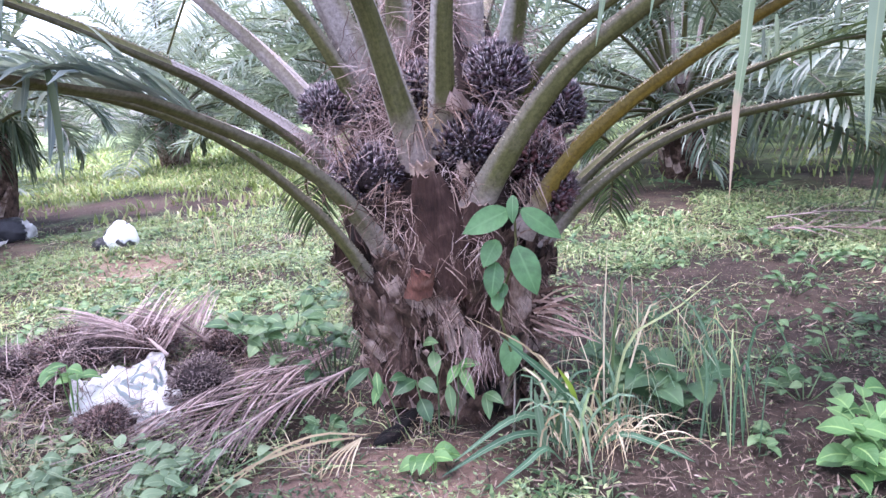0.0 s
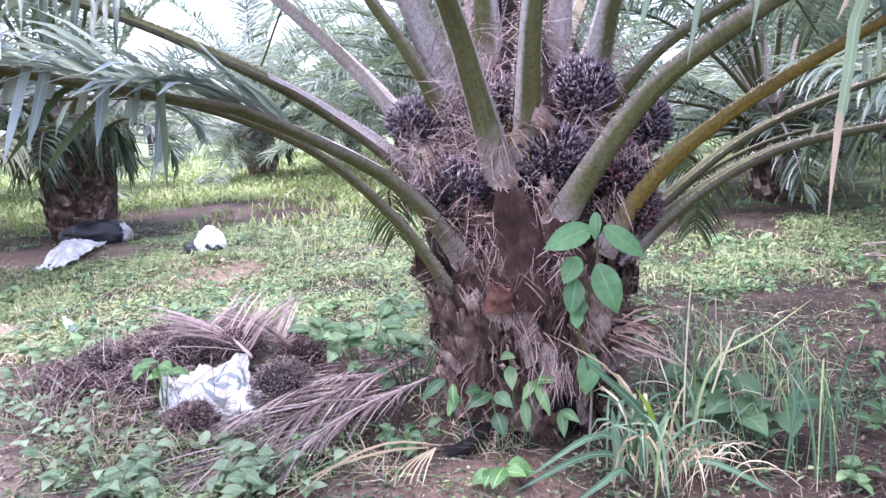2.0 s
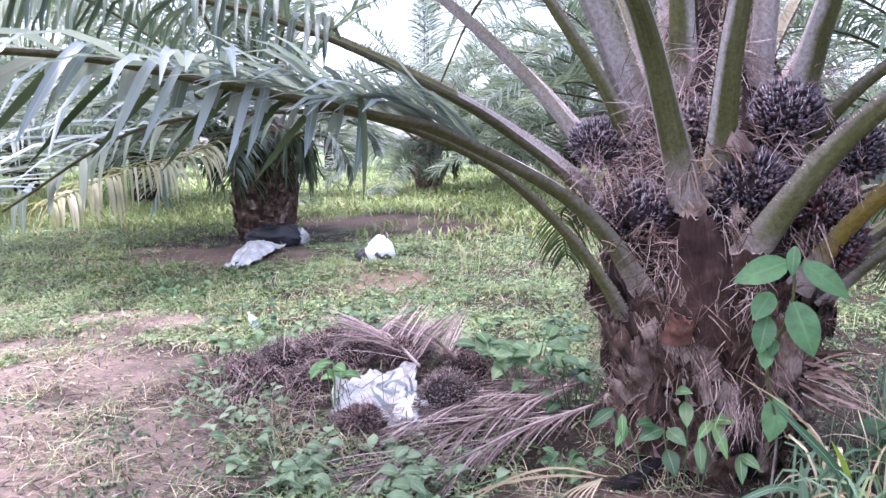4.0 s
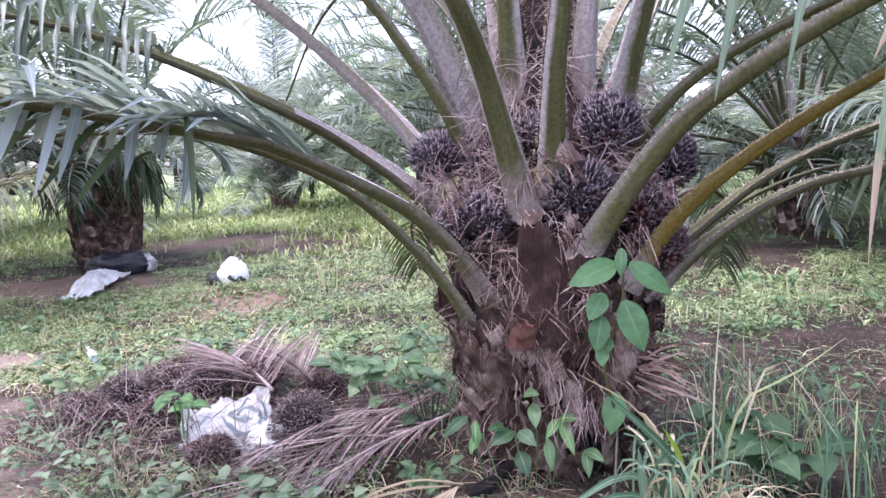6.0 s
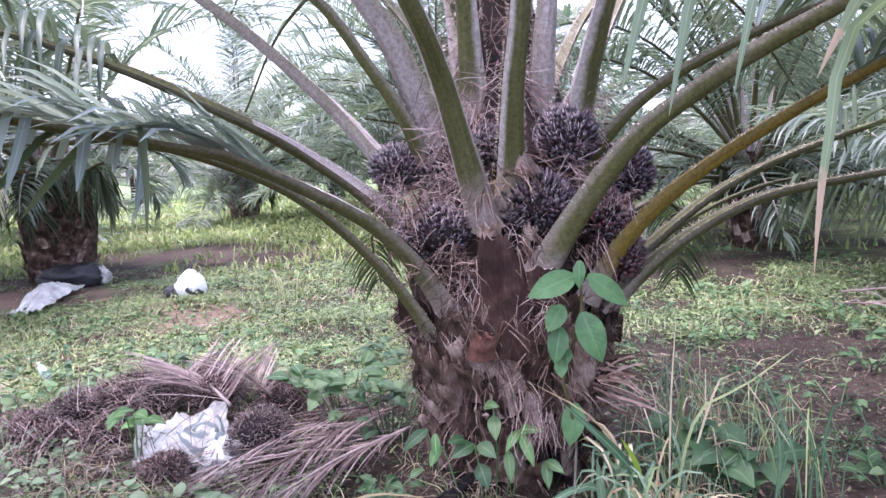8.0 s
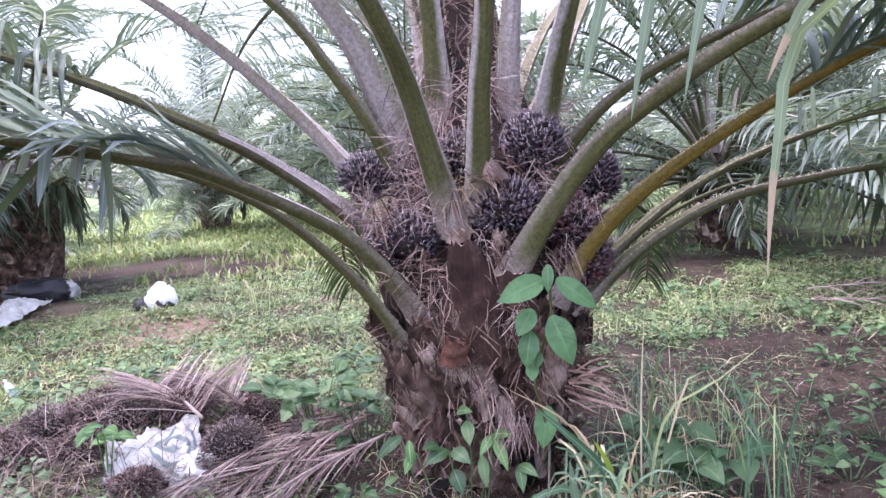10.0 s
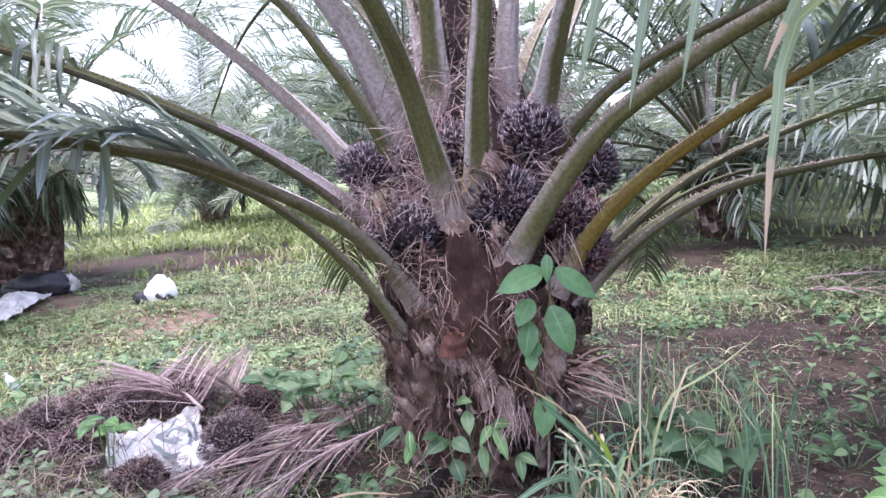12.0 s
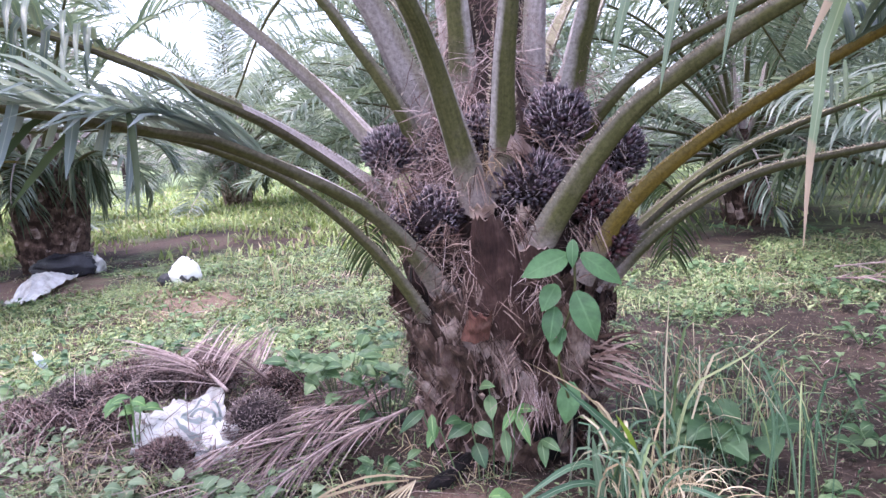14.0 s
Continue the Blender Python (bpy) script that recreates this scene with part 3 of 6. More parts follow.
def around(n, seed):
    """n places on the ground behind and beside the way."""
    rng, out = random.Random(seed), []
    while len(out) < n:
        x, y = rng.uniform(-9, 9), rng.uniform(-7, 1.6)
        if rng.random() < soft(-0.3, 0.3, noise.noise((x * 0.7, y * 0.7, 13))) * (1 - soft(6, 9, max(abs(x), -y + 2))):
            out.append((x, y, rng))
    return out


strips("sparse_grass", around(9000, 20), lambda x, y, r: (r.uniform(0.04, 0.14), r.uniform(0.004, 0.012), r.uniform(0.4, 1.8)),
       [GRASS, STRAW, CREEP], "sparse low grass and straws on trodden soil", "grass", pick=lambda x, y, r: r.choice((0, 1, 2, 2)))
strips("path_litter", scatter(16000, lambda x, y: (0.25 + 0.75 * soft(-0.2, 0.3, noise.noise((x * 2.2, y * 2.2, 71)))) if x < -1.9 and y < 6.5 and green(x, y) < 0.7 else 0.0, 6.5, 18),
       lambda x, y, r: (0.02 + 0.16 * r.random() ** 2, r.choice((0.002, 0.003, 0.004, 0.007, 0.012)) * r.uniform(0.7, 1.3), 0), [LITTER, STRAW, DEAD, CREEP],
       "dry grass straws and leaf bits on the trodden path", "litter", flat=True, pick=lambda x, y, r: r.choice((0, 0, 0, 1, 2, 2, 3)))
strips("dry_tufts", scatter(13000, lambda x, y: soft(0.0, 0.5, noise.noise((x * 2.6, y * 2.6, 81))) if x < 0 else 0.25 * soft(0.1, 0.5, noise.noise((x * 2.6, y * 2.6, 81))) * soft(4.4, 5.2, y), 11, 19),
       lambda x, y, r: (r.uniform(0.06, 0.2), r.uniform(0.003, 0.006) * (0.8 + 0.1 * y), r.uniform(0.8, 2.4)), [STRAW, GRASS, DEAD],
       "bent dry grass stalks among the weeds", "grass", pick=lambda x, y, r: r.choice((0, 0, 1, 2)))
strips("seedling_weeds", scatter(15000, lambda x, y: (0.1 + 0.9 * soft(-0.1, 0.4, noise.noise((x * 1.8, y * 1.8, 41)))) * (0.9 if x > 0.3 or y < 3.2 else 0.15), 9, 16, 1.9),
       lambda x, y, r: (r.uniform(0.015, 0.05), r.uniform(0.008, 0.02), r.uniform(0.6, 2.2)),
       [CREEP, WEED_DARK_AND_SHADE], "tiny green weeds on the dark soil", "weeds", pick=lambda x, y, r: r.random() < 0.8, leafy=True)


def clumps(name, spots, size, mats, label, category, pick):
    """Thousands of small weeds in one mesh: each a rosette of folded, pointed leaves."""
    verts, faces, uvs, slots = [], [], [], []
    for x, y, rng in spots:
        ln, tall, n = size(x, y, rng)
        z, slot = height(x, y), pick(x, y, rng)
        for k in range(n):
            a = k * 2.4 + rng.uniform(-0.5, 0.5)
            c, q = math.cos(a), math.sin(a)
            h, r0, l = z + tall * rng.random(), rng.uniform(0.0, 0.6) * ln, ln * rng.uniform(0.6, 1.2)
            w, rise, o = l * rng.uniform(0.26, 0.4), rng.uniform(-0.35, 0.4), len(verts)
            bx, by = x + c * r0, y + q * r0
            mx, my, mz = bx + c * l * 0.45, by + q * l * 0.45, h + l * (0.45 * rise + 0.12)
            verts += [(bx, by, h), (mx - q * w, my + c * w, mz), (bx + c * l, by + q * l, max(z + 0.004, h + l * rise)), (mx + q * w, my - c * w, mz), (mx, my, mz - 0.25 * w)]
            uvs += [(0.5, 0), (0, 0.5), (0.5, 1), (1, 0.5), (0.5, 0.5)]
            faces += [(o, o + 4, o + 1), (o + 1, o + 4, o + 2), (o, o + 3, o + 4), (o + 3, o + 2, o + 4)]
            slots += [slot] * 4
    g = Geo()
    g.v, g.f, g.m, g.uv = verts, faces, slots, uvs
    return whole(name, g, mats, (0, 0, 0), label, category, kind="stuff", smooth=False)


def patchy(x, y, k, seed):
    return soft(-0.2, 0.35, noise.noise((x * k, y * k, seed)))


clumps("low_weeds", scatter(14000, lambda x, y: soft(0.2, 0.9, green(x, y)) * (0.05 + 0.95 * patchy(x, y, 1.5, 51) * (0.3 + 0.7 * patchy(x, y, 4.0, 52))) * (0.35 if x > 0.3 and y < 4.8 else 1), 15, 17, 1.2),
       lambda x, y, r: (r.uniform(0.012, 0.03) * (0.85 + 0.08 * y), r.uniform(0.02, 0.13), r.randint(6, 10)),
       [CREEP, WEED_PALE, WEED, GRASS], "low broad-leaved weeds in light green patches", "weeds", lambda x, y, r: r.choice((2, 2, 3, 0)) if x > 0.3 and y < 5.4 else r.choice((2, 3, 3, 0)) if 0.3 < x < 1.8 else r.choice((1, 3, 3, 3, 0)) if x > 0.3 else 1 if noise.noise((x * 0.9, y * 0.9, 61)) > 0.12 and r.random() < 0.7 else r.choice((0, 0, 3, 2, 3)))

# ---- palms ----
def spine_frames(pts):
    """Tangent, side and upper direction at each point of a frond's line."""
    out = []
    for i in range(len(pts)):
        t = (pts[min(i + 1, len(pts) - 1)] - pts[max(i - 1, 0)]).normalized()
        s = t.cross(UP)
        s = s.normalized() if s.length > 0.05 else V(1, 0, 0)
        out.append((t, s, s.cross(t).normalized()))
    return out


def stalk(geo, pts, widths, thick=0.6, roll=0, until=1.0):
    """A petiole: flat or hollowed above (slot 1), rounded below (slot 0)."""
    fr = spine_frames(pts)
    c, k = math.cos(radians(roll)), math.sin(radians(roll))
    fr = [(t, c * s - k * u, c * u + k * s) for t, s, u in fr]
    top = [(-1, 0.16), (-0.62, 0.02), (0, -0.10), (0.62, 0.02), (1, 0.16)]
    low = [(1, 0.16), (0.86, -0.42), (0.42, -0.85), (0, -1.0), (-0.42, -0.85), (-0.86, -0.42), (-1, 0.16)]
    for prof, slot in ((top, 1), (low, 0)):
        k, verts, uvs, faces = len(prof), [], [], []
        for i, (p, (t, s, u)) in enumerate(zip(pts, fr)):
            for j, (a, b) in enumerate(prof):
                verts.append(p + s * (a * widths[i] / 2) + u * (b * widths[i] * thick))
                uvs.append((j / (k - 1), i / len(pts) * 6))
        for i in range(len(pts) - 1):
            for j in range(k - 1):
                a = i * k + j
                faces.append((a, a + 1, a + k + 1, a + k))
        cut = int(until * (len(pts) - 1)) * (k - 1) if slot else len(faces)
        geo.add(verts, faces[:cut], slot, uvs)
        if cut < len(faces):
            geo.add(verts, faces[cut:], 0, uvs)


def leaflet(geo, root, d, length, width, droop, segs=4, mat=0, fold=0.18, twist=0.0):
    """One leaflet: a folded, tapering strip that sinks under its own weight."""
    pts, p, step = [root], root.copy(), length / segs
    d = d.normalized()
    for k in range(segs):
        p = p + d * step
        pts.append(p)
        d = (d - UP * droop * (0.6 + 0.5 * k)).normalized()
    side = (pts[1] - pts[0]).cross(UP)
    side = side.normalized() if side.length > 1e-4 else V(1, 0, 0)
    side = (side + UP * twist).normalized()
    prof = [0.45, 1.0, 0.95, 0.7, 0.06] if segs == 4 else [0.5, 1.0, 0.75, 0.06]
    geo.ribbon(pts, side, [width * w for w in prof], fold, mat)


def leaflets(geo, pts, start, end, count, length, width, droop, segs=4, rng=random, mat=0, gap=None, sides=(-1, 1), lift=0.25, fold=0.18, sweep=0.45):
    fr, n = spine_frames(pts), len(pts)
    for i in range(count):
        u = start + (end - start) * (i + 0.3 * rng.random()) / count
        k = u * (n - 1)
        a, f = min(int(k), n - 2), k - min(int(k), n - 2)
        p = pts[a].lerp(pts[a + 1], f)
        t, s, up = fr[a]
        v = (u - start) / (end - start)
        size = length * (0.45 + 0.75 * math.sin(math.pi * (0.12 + 0.80 * v)) ** 0.8) * rng.uniform(0.8, 1.1)
        for side in sides:
            if gap and rng.random() < gap:
                continue
            d = s * side * rng.uniform(0.75, 1.0) + t * (sweep + 0.5 * v) + up * (lift + rng.uniform(-0.35, 0.4))
            leaflet(geo, p + s * side * 0.012, d, size, width * rng.uniform(0.75, 1.15), droop * rng.uniform(0.6, 1.5), segs, mat, fold, rng.uniform(-0.5, 0.5))


def taper(n, w0, w1, flare=1.5, power=1.7):
    out = []
    for i in range(n):
        u = i / (n - 1)
        w = w1 + (w0 - w1) * (1 - u) ** power
        out.append(w * (1 + (flare - 1) * math.exp(-u * 22)))
    return out


def leaf_base_mesh(name, seed, rooted=0.17, tip=0.115, length=0.27):
    """The cut stub of an old petiole, splintered at its end; z runs along it and -y faces out."""
    rng, g = random.Random(seed), Geo()
    prof = [(-1, 0.1), (-0.75, -0.55), (-0.3, -0.9), (0.3, -0.9), (0.75, -0.55), (1, 0.1), (0.5, 0.35), (-0.5, 0.35)]
    verts, faces, uvs, k = [], [], [], len(prof)
    rings = [0, 0.25, 0.55, 0.85, 1.0]
    for i, u in enumerate(rings):
        w = (rooted + (tip - rooted) * u ** 0.7) / 2
        for j, (a, b) in enumerate(prof):
            cut = rng.uniform(-0.06, 0.02) if i == 4 else 0
            verts.append(V(a * w * rng.uniform(0.9, 1.08), b * w * 0.62 * rng.uniform(0.85, 1.12), length * u + cut + rng.uniform(-0.008, 0.008)))
            uvs.append((j / k, u))
    for i in range(len(rings) - 1):
        for j in range(k):
            a, b = i * k + j, i * k + (j + 1) % k
            faces.append((a, b, b + k, a + k))
    g.add(verts, faces, 0, uvs)
    o = 4 * k
    g.add([verts[o + j].copy() for j in range(k)] + [V(0, -0.01, length * rng.uniform(0.86, 0.95))], [(j, (j + 1) % k, k) for j in range(k)], 1)
    for _ in range(7):
        a = rng.uniform(-0.9, 0.9)
        p = V(a * tip / 2, rng.uniform(-0.03, 0.01), length * rng.uniform(0.85, 0.95))
        g.spike(p, V(rng.uniform(-0.3, 0.3), rng.uniform(-0.3, 0.1), 1).normalized(), rng.uniform(0.02, 0.08), 0.005, 0)
    return g.mesh(name, [BARK, BARK if seed % 5 else CUT], smooth=False)


BASES = []
for s in range(10):
    q = random.Random(s + 70)
    BASES.append(leaf_base_mesh("leaf_base", s, q.uniform(0.12, 0.19), q.uniform(0.06, 0.14), q.uniform(0.15, 0.28)))


def put_base(parent, ang, r, z, tilt, roll, mesh):
    """A stub on the trunk at the angle ang (0 faces the camera's side), at height z, leaning out by tilt degrees."""
    ob = new("leaf_base", mesh)
    ob.parent = parent
    ob.matrix_local = Matrix.Rotation(ang, 4, "Z") @ Matrix.Translation((0, -r, z)) @ pose(0, 0, 0, tilt, roll, 0)
    return ob


def lathe(geo, centre, rings, n, rough, mat=0, seed=0.0):
    verts, faces, uvs = [], [], []
    for i, (r, z) in enumerate(rings):
        for k in range(n):
            w = 2 * math.pi * k / n
            q = r * (1 + rough * noise.noise((math.cos(w) * 3 + seed, math.sin(w) * 3, z * 5)))
            verts.append(V(centre[0] + q * math.cos(w), centre[1] + q * math.sin(w), centre[2] + z))
            uvs.append((k / n, z))
    for i in range(len(rings) - 1):
        for k in range(n):
            a, b = i * n + k, i * n + (k + 1) % n
            faces.append((a, b, b + n, a + n))
    faces.append(tuple(range((len(rings) - 1) * n, len(rings) * n)))
    geo.add(verts, faces, mat, uvs)


# ---- background palms, built of shared fronds ----
def frond_mesh(seed, elev, bend, length, n_leaf, segs, mats, leaf_len=0.72, width=0.046):
    """A whole frond that leaves the origin along +x."""
    rng, g = random.Random(seed), Geo()
    pts, p, n = [V(0, 0, 0)], V(0, 0, 0), 16
    sway = rng.uniform(-0.25, 0.25)
    for i in range(n):
        u = i / n
        a = radians(elev - bend * u ** 1.4)
        b = sway * u * u
        p = p + V(math.cos(a) * math.cos(b), math.cos(a) * math.sin(b), math.sin(a)) * (length / n)
        pts.append(p)
    stalk(g, pts, taper(n + 1, 0.10, 0.012, 1.4))
    g.m = [min(m, 1) for m in g.m]
    leaflets(g, pts, 0.2, 0.99, n_leaf, leaf_len, width, 0.22, segs, rng, 2)
    return g.mesh("frond", mats)


KINDS = [(84, 50), (74, 68), (62, 80), (50, 84), (38, 78), (26, 66), (12, 48), (-2, 26)]
NEAR_FRONDS = [[frond_mesh(100 + 10 * k + j, e, b, 5.3 + 0.4 * j, 76, 4, [STALK, STALK_TOP, FARLEAF_HAZY]) for j in range(2)] for k, (e, b) in enumerate(KINDS)]
FAR_FRONDS = [frond_mesh(300 + k, e, b, 5.6, 56, 3, [STALK, STALK_TOP, FARLEAF_HAZY], 0.8, 0.065) for k, (e, b) in enumerate(KINDS)]
SKIRT = [frond_mesh(400 + k, 35, 125 + 8 * k, 1.9 + 0.3 * k, 46, 4, [STALK, STALK_TOP, FARLEAF_HAZY], 0.5, 0.04) for k in range(3)]


def palm_trunk(parent, h, r, near, seed):
    g = Geo()
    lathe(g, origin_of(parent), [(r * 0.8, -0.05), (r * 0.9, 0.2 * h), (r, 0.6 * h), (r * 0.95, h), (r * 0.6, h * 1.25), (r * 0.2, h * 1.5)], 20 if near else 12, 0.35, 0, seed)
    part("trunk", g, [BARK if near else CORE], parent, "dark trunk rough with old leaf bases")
    if near:
        rng = random.Random(int(seed * 7))
        for i in range(54):
            z = h * (0.02 + 0.9 * i / 54)
            put_base(parent, i * 2.3999 + rng.uniform(-0.2, 0.2), r * 0.86, z, rng.uniform(12, 35), rng.uniform(-12, 12), BASES[rng.randrange(10)])


def palm(x, y, h, r, turn, near, seed, count=26, low=True, bare=None):
    e = thing("oil_palm", (x, y, height(x, y)), "oil palm with arching green fronds on a short rough trunk", "palm", "plantation palms")
    palm_trunk(e, h, r, near, seed)
    rng = random.Random(int(seed * 13))
    if near:
        for i in range(7):
            ob = new("frond", SKIRT[i % 3])
            ob.parent = e
            ob.matrix_local = Matrix.Rotation(i * 2.3999 - 1.2, 4, "Z") @ pose(r * 0.7, 0, h * rng.uniform(0.85, 1.1), rng.uniform(-20, 20), rng.uniform(-10, 10), 0)
    for i in range(count):
        k = min(7, int(8 * i / count))
        if not low and k > 5:
            k = 5
        a = turn + i * 2.3999 + rng.uniform(-0.25, 0.25)
        if bare and abs((a - bare[0] + math.pi) % (2 * math.pi) - math.pi) < bare[1]:
            continue
        me = rng.choice(NEAR_FRONDS[k]) if near else FAR_FRONDS[k]
        ob = new("frond", me)
        ob.parent = e
        z = h * (1.32 - 0.42 * i / count)
        ob.matrix_local = Matrix.Rotation(a, 4, "Z") @ pose(r * 0.5, 0, z, rng.uniform(-14, 14), rng.uniform(-7, 7), 0)
    return e


left_palm = palm(-6.95, 10.7, 1.5, 0.52, 0.4, True, 1.3, 44, low=False, bare=(0.1, 0.75))


def hanging_skirt(parent, r, z0, z1, n, seed):
    """Wilted fronds that hang close round a trunk, leaflet over leaflet."""
    for k in range(n):
        rng, g = random.Random(seed + k), Geo()
        a = -math.pi + 2 * math.pi * k / n + rng.uniform(-0.15, 0.15)
        c = origin_of(parent)
        out, rr = V(math.sin(a), -math.cos(a), 0), r * rng.uniform(0.95, 1.25)
        top = c + out * (r * 0.6) + UP * (z1 + 0.15)
        low = rng.uniform(z0, z0 + 0.35)
        pts = curve([top, c + out * rr + UP * (z1 - 0.05), c + out * (rr * 1.08) + UP * ((z1 + low) / 2 + 0.1), c + out * rr + UP * (low + 0.15)], 12)
        stalk(g, pts, taper(12, 0.05, 0.01, 1.2))
        f = part("frond", g, [STALK, STALK], parent, "wilted green frond hanging down")
        h = Geo()
        for i in range(46):
            p = pts[2 + i * 9 // 46] + V(0, 0, rng.uniform(-0.05, 0.05))
            d = (out.cross(UP) * rng.choice((-1, 1)) * rng.uniform(0.1, 0.7) + out * rng.uniform(0, 0.35) - UP * rng.uniform(0.3, 1.0))
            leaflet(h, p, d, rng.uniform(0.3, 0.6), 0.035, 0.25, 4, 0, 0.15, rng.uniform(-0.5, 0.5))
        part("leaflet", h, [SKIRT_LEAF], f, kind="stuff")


hanging_skirt(left_palm, 0.62, 0.78, 1.75, 15, 900)
right_palm = palm(3.85, 12.2, 1.2, 0.36, 1.1, True, 2.1, 38)
hanging_skirt(right_palm, 0.45, 0.75, 1.4, 10, 950)
hanging_skirt(palm(-9.0, 24.5, 1.5, 0.5, 2.2, True, 3.4, 44, bare=(2.9, 0.9)), 0.85, 0.25, 1.7, 14, 970)
palm(-1.9, 20.6, 2.5, 0.5, 0.9, False, 4.2, 54)
palm(8.9, 5.8, 1.5, 0.5, 0.2, True, 9.2, 44, low=False)
palm(-12.6, 4.0, 1.5, 0.5, 0.6, True, 8.1, 18)
for i, (x, y) in enumerate([(8.2, 20.3), (-15.2, 17.6), (13.2, 13.6), (-18.5, 8.6), (-5.2, 31.8), (2.6, 29.6),
                            (12.4, 28.5), (-24.0, 21.5), (17.5, 21.5), (-9.5, 40.5), (2.0, 41.0), (13.0, 39.0), (23.0, 32.0), (-31.0, 33.0), (22.0, 7.5), (-28.0, 14.0)]):
    palm(x, y, 1.4 + 0.1 * (i % 4), 0.48, 0.7 * i, False, 5.0 + i, 42, low=True)
for i in range(26):
    a = 0.35 + 2.45 * i / 26
    d = 50 + 9 * (i % 3)
    palm(d * math.cos(a) + 3 * (i % 2), d * math.sin(a), 1.5, 0.5, 0.9 * i, False, 40.0 + i, 21)

# ---- the palm in the middle ----
AX = (-0.02, 3.5)
tree = thing("oil_palm", (AX[0], AX[1], 0), "oil palm with black fruit bunches between thick cut petioles", "palm", "plantation palms")
g = Geo()
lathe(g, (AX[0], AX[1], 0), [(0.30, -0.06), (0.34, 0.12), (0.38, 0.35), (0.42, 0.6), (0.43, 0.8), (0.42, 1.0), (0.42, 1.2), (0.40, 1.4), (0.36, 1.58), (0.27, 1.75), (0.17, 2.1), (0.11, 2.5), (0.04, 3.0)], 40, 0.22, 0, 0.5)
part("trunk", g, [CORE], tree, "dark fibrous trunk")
rng = random.Random(5)
for i in range(170):
    z = -0.02 + 0.80 * i / 170
    r = 0.33 + 0.095 * soft(0, 0.7, z) + rng.uniform(-0.02, 0.03)
    ang = i * 2.3999 + rng.uniform(-0.15, 0.15)
    if z > 0.5 and abs((ang + math.pi) % (2 * math.pi) - math.pi) < 0.32:
        continue
    put_base(tree, ang, r, z, rng.uniform(4, 40), rng.uniform(-30, 30), BASES[rng.randrange(10)])


def fibres(parent, clumps, each, z0, z1, r0, r1, seed, hang, long=(0.08, 0.24), wide=(0.0015, 0.0045), label="tangled pale fibres", skin=None):
    """Tufts of loose fibre that stick out of the trunk, each tuft combed one way."""
    rng, g = random.Random(seed), Geo()
    for _ in range(clumps):
        a0, zc = rng.uniform(-2.1, 2.1), rng.uniform(z0, z1)
        lean = V(rng.gauss(0, 0.7), rng.gauss(0, 0.3), -1 if hang else rng.uniform(-1, 0.7))
        for _ in range(each):
            a, z = a0 + rng.gauss(0, 0.10), zc + rng.gauss(0, 0.035)
            r = r0 + (r1 - r0) * (z - z0) / (z1 - z0) + rng.uniform(-0.02, 0.03)
            out = V(math.sin(a), -math.cos(a), 0)
            p = V(AX[0], AX[1], z) + out * r
            d = (out * rng.uniform(0.0, 0.4) + lean + V(rng.gauss(0, 0.25), rng.gauss(0, 0.15), rng.gauss(0, 0.25))).normalized()
            w, step, pts = rng.uniform(*wide), rng.uniform(*long) / 4, [p]
            for k in range(4):
                p = p + d * step
                pts.append(p)
                d = (d + V(rng.gauss(0, 0.14), rng.gauss(0, 0.1), rng.gauss(-0.16, 0.14))).normalized()
            g.ribbon(pts, (d.cross(out)).normalized(), [w, w, w, w * 0.8, w * 0.3])
    return part("fibre", g, [skin or FIBRE], parent, label, smooth=False, kind="stuff")


fibres(tree, 130, 9, 0.08, 0.82, 0.42, 0.52, 21, True, (0.05, 0.17), (0.0015, 0.006), "brown shaggy strips", SHAG)
fibres(tree, 34, 12, 0.55, 0.95, 0.47, 0.50, 25, False, (0.05, 0.16), (0.0015, 0.005), "brown shaggy strips", SHAG)
fibres(tree, 120, 20, 0.95, 1.65, 0.40, 0.34, 22, False, (0.04, 0.12), (0.0012, 0.0032))
fibres(tree, 14, 12, 1.0, 1.58, 0.48, 0.42, 24, False, (0.04, 0.10), (0.0012, 0.003))
wad_rows = ((0.02, 3.24, 1.95), (0.0, 3.27, 2.12), (0.03, 3.26, 2.28))
fibres(tree, 50, 14, 1.5, 2.4, 0.36, 0.16, 23, False)


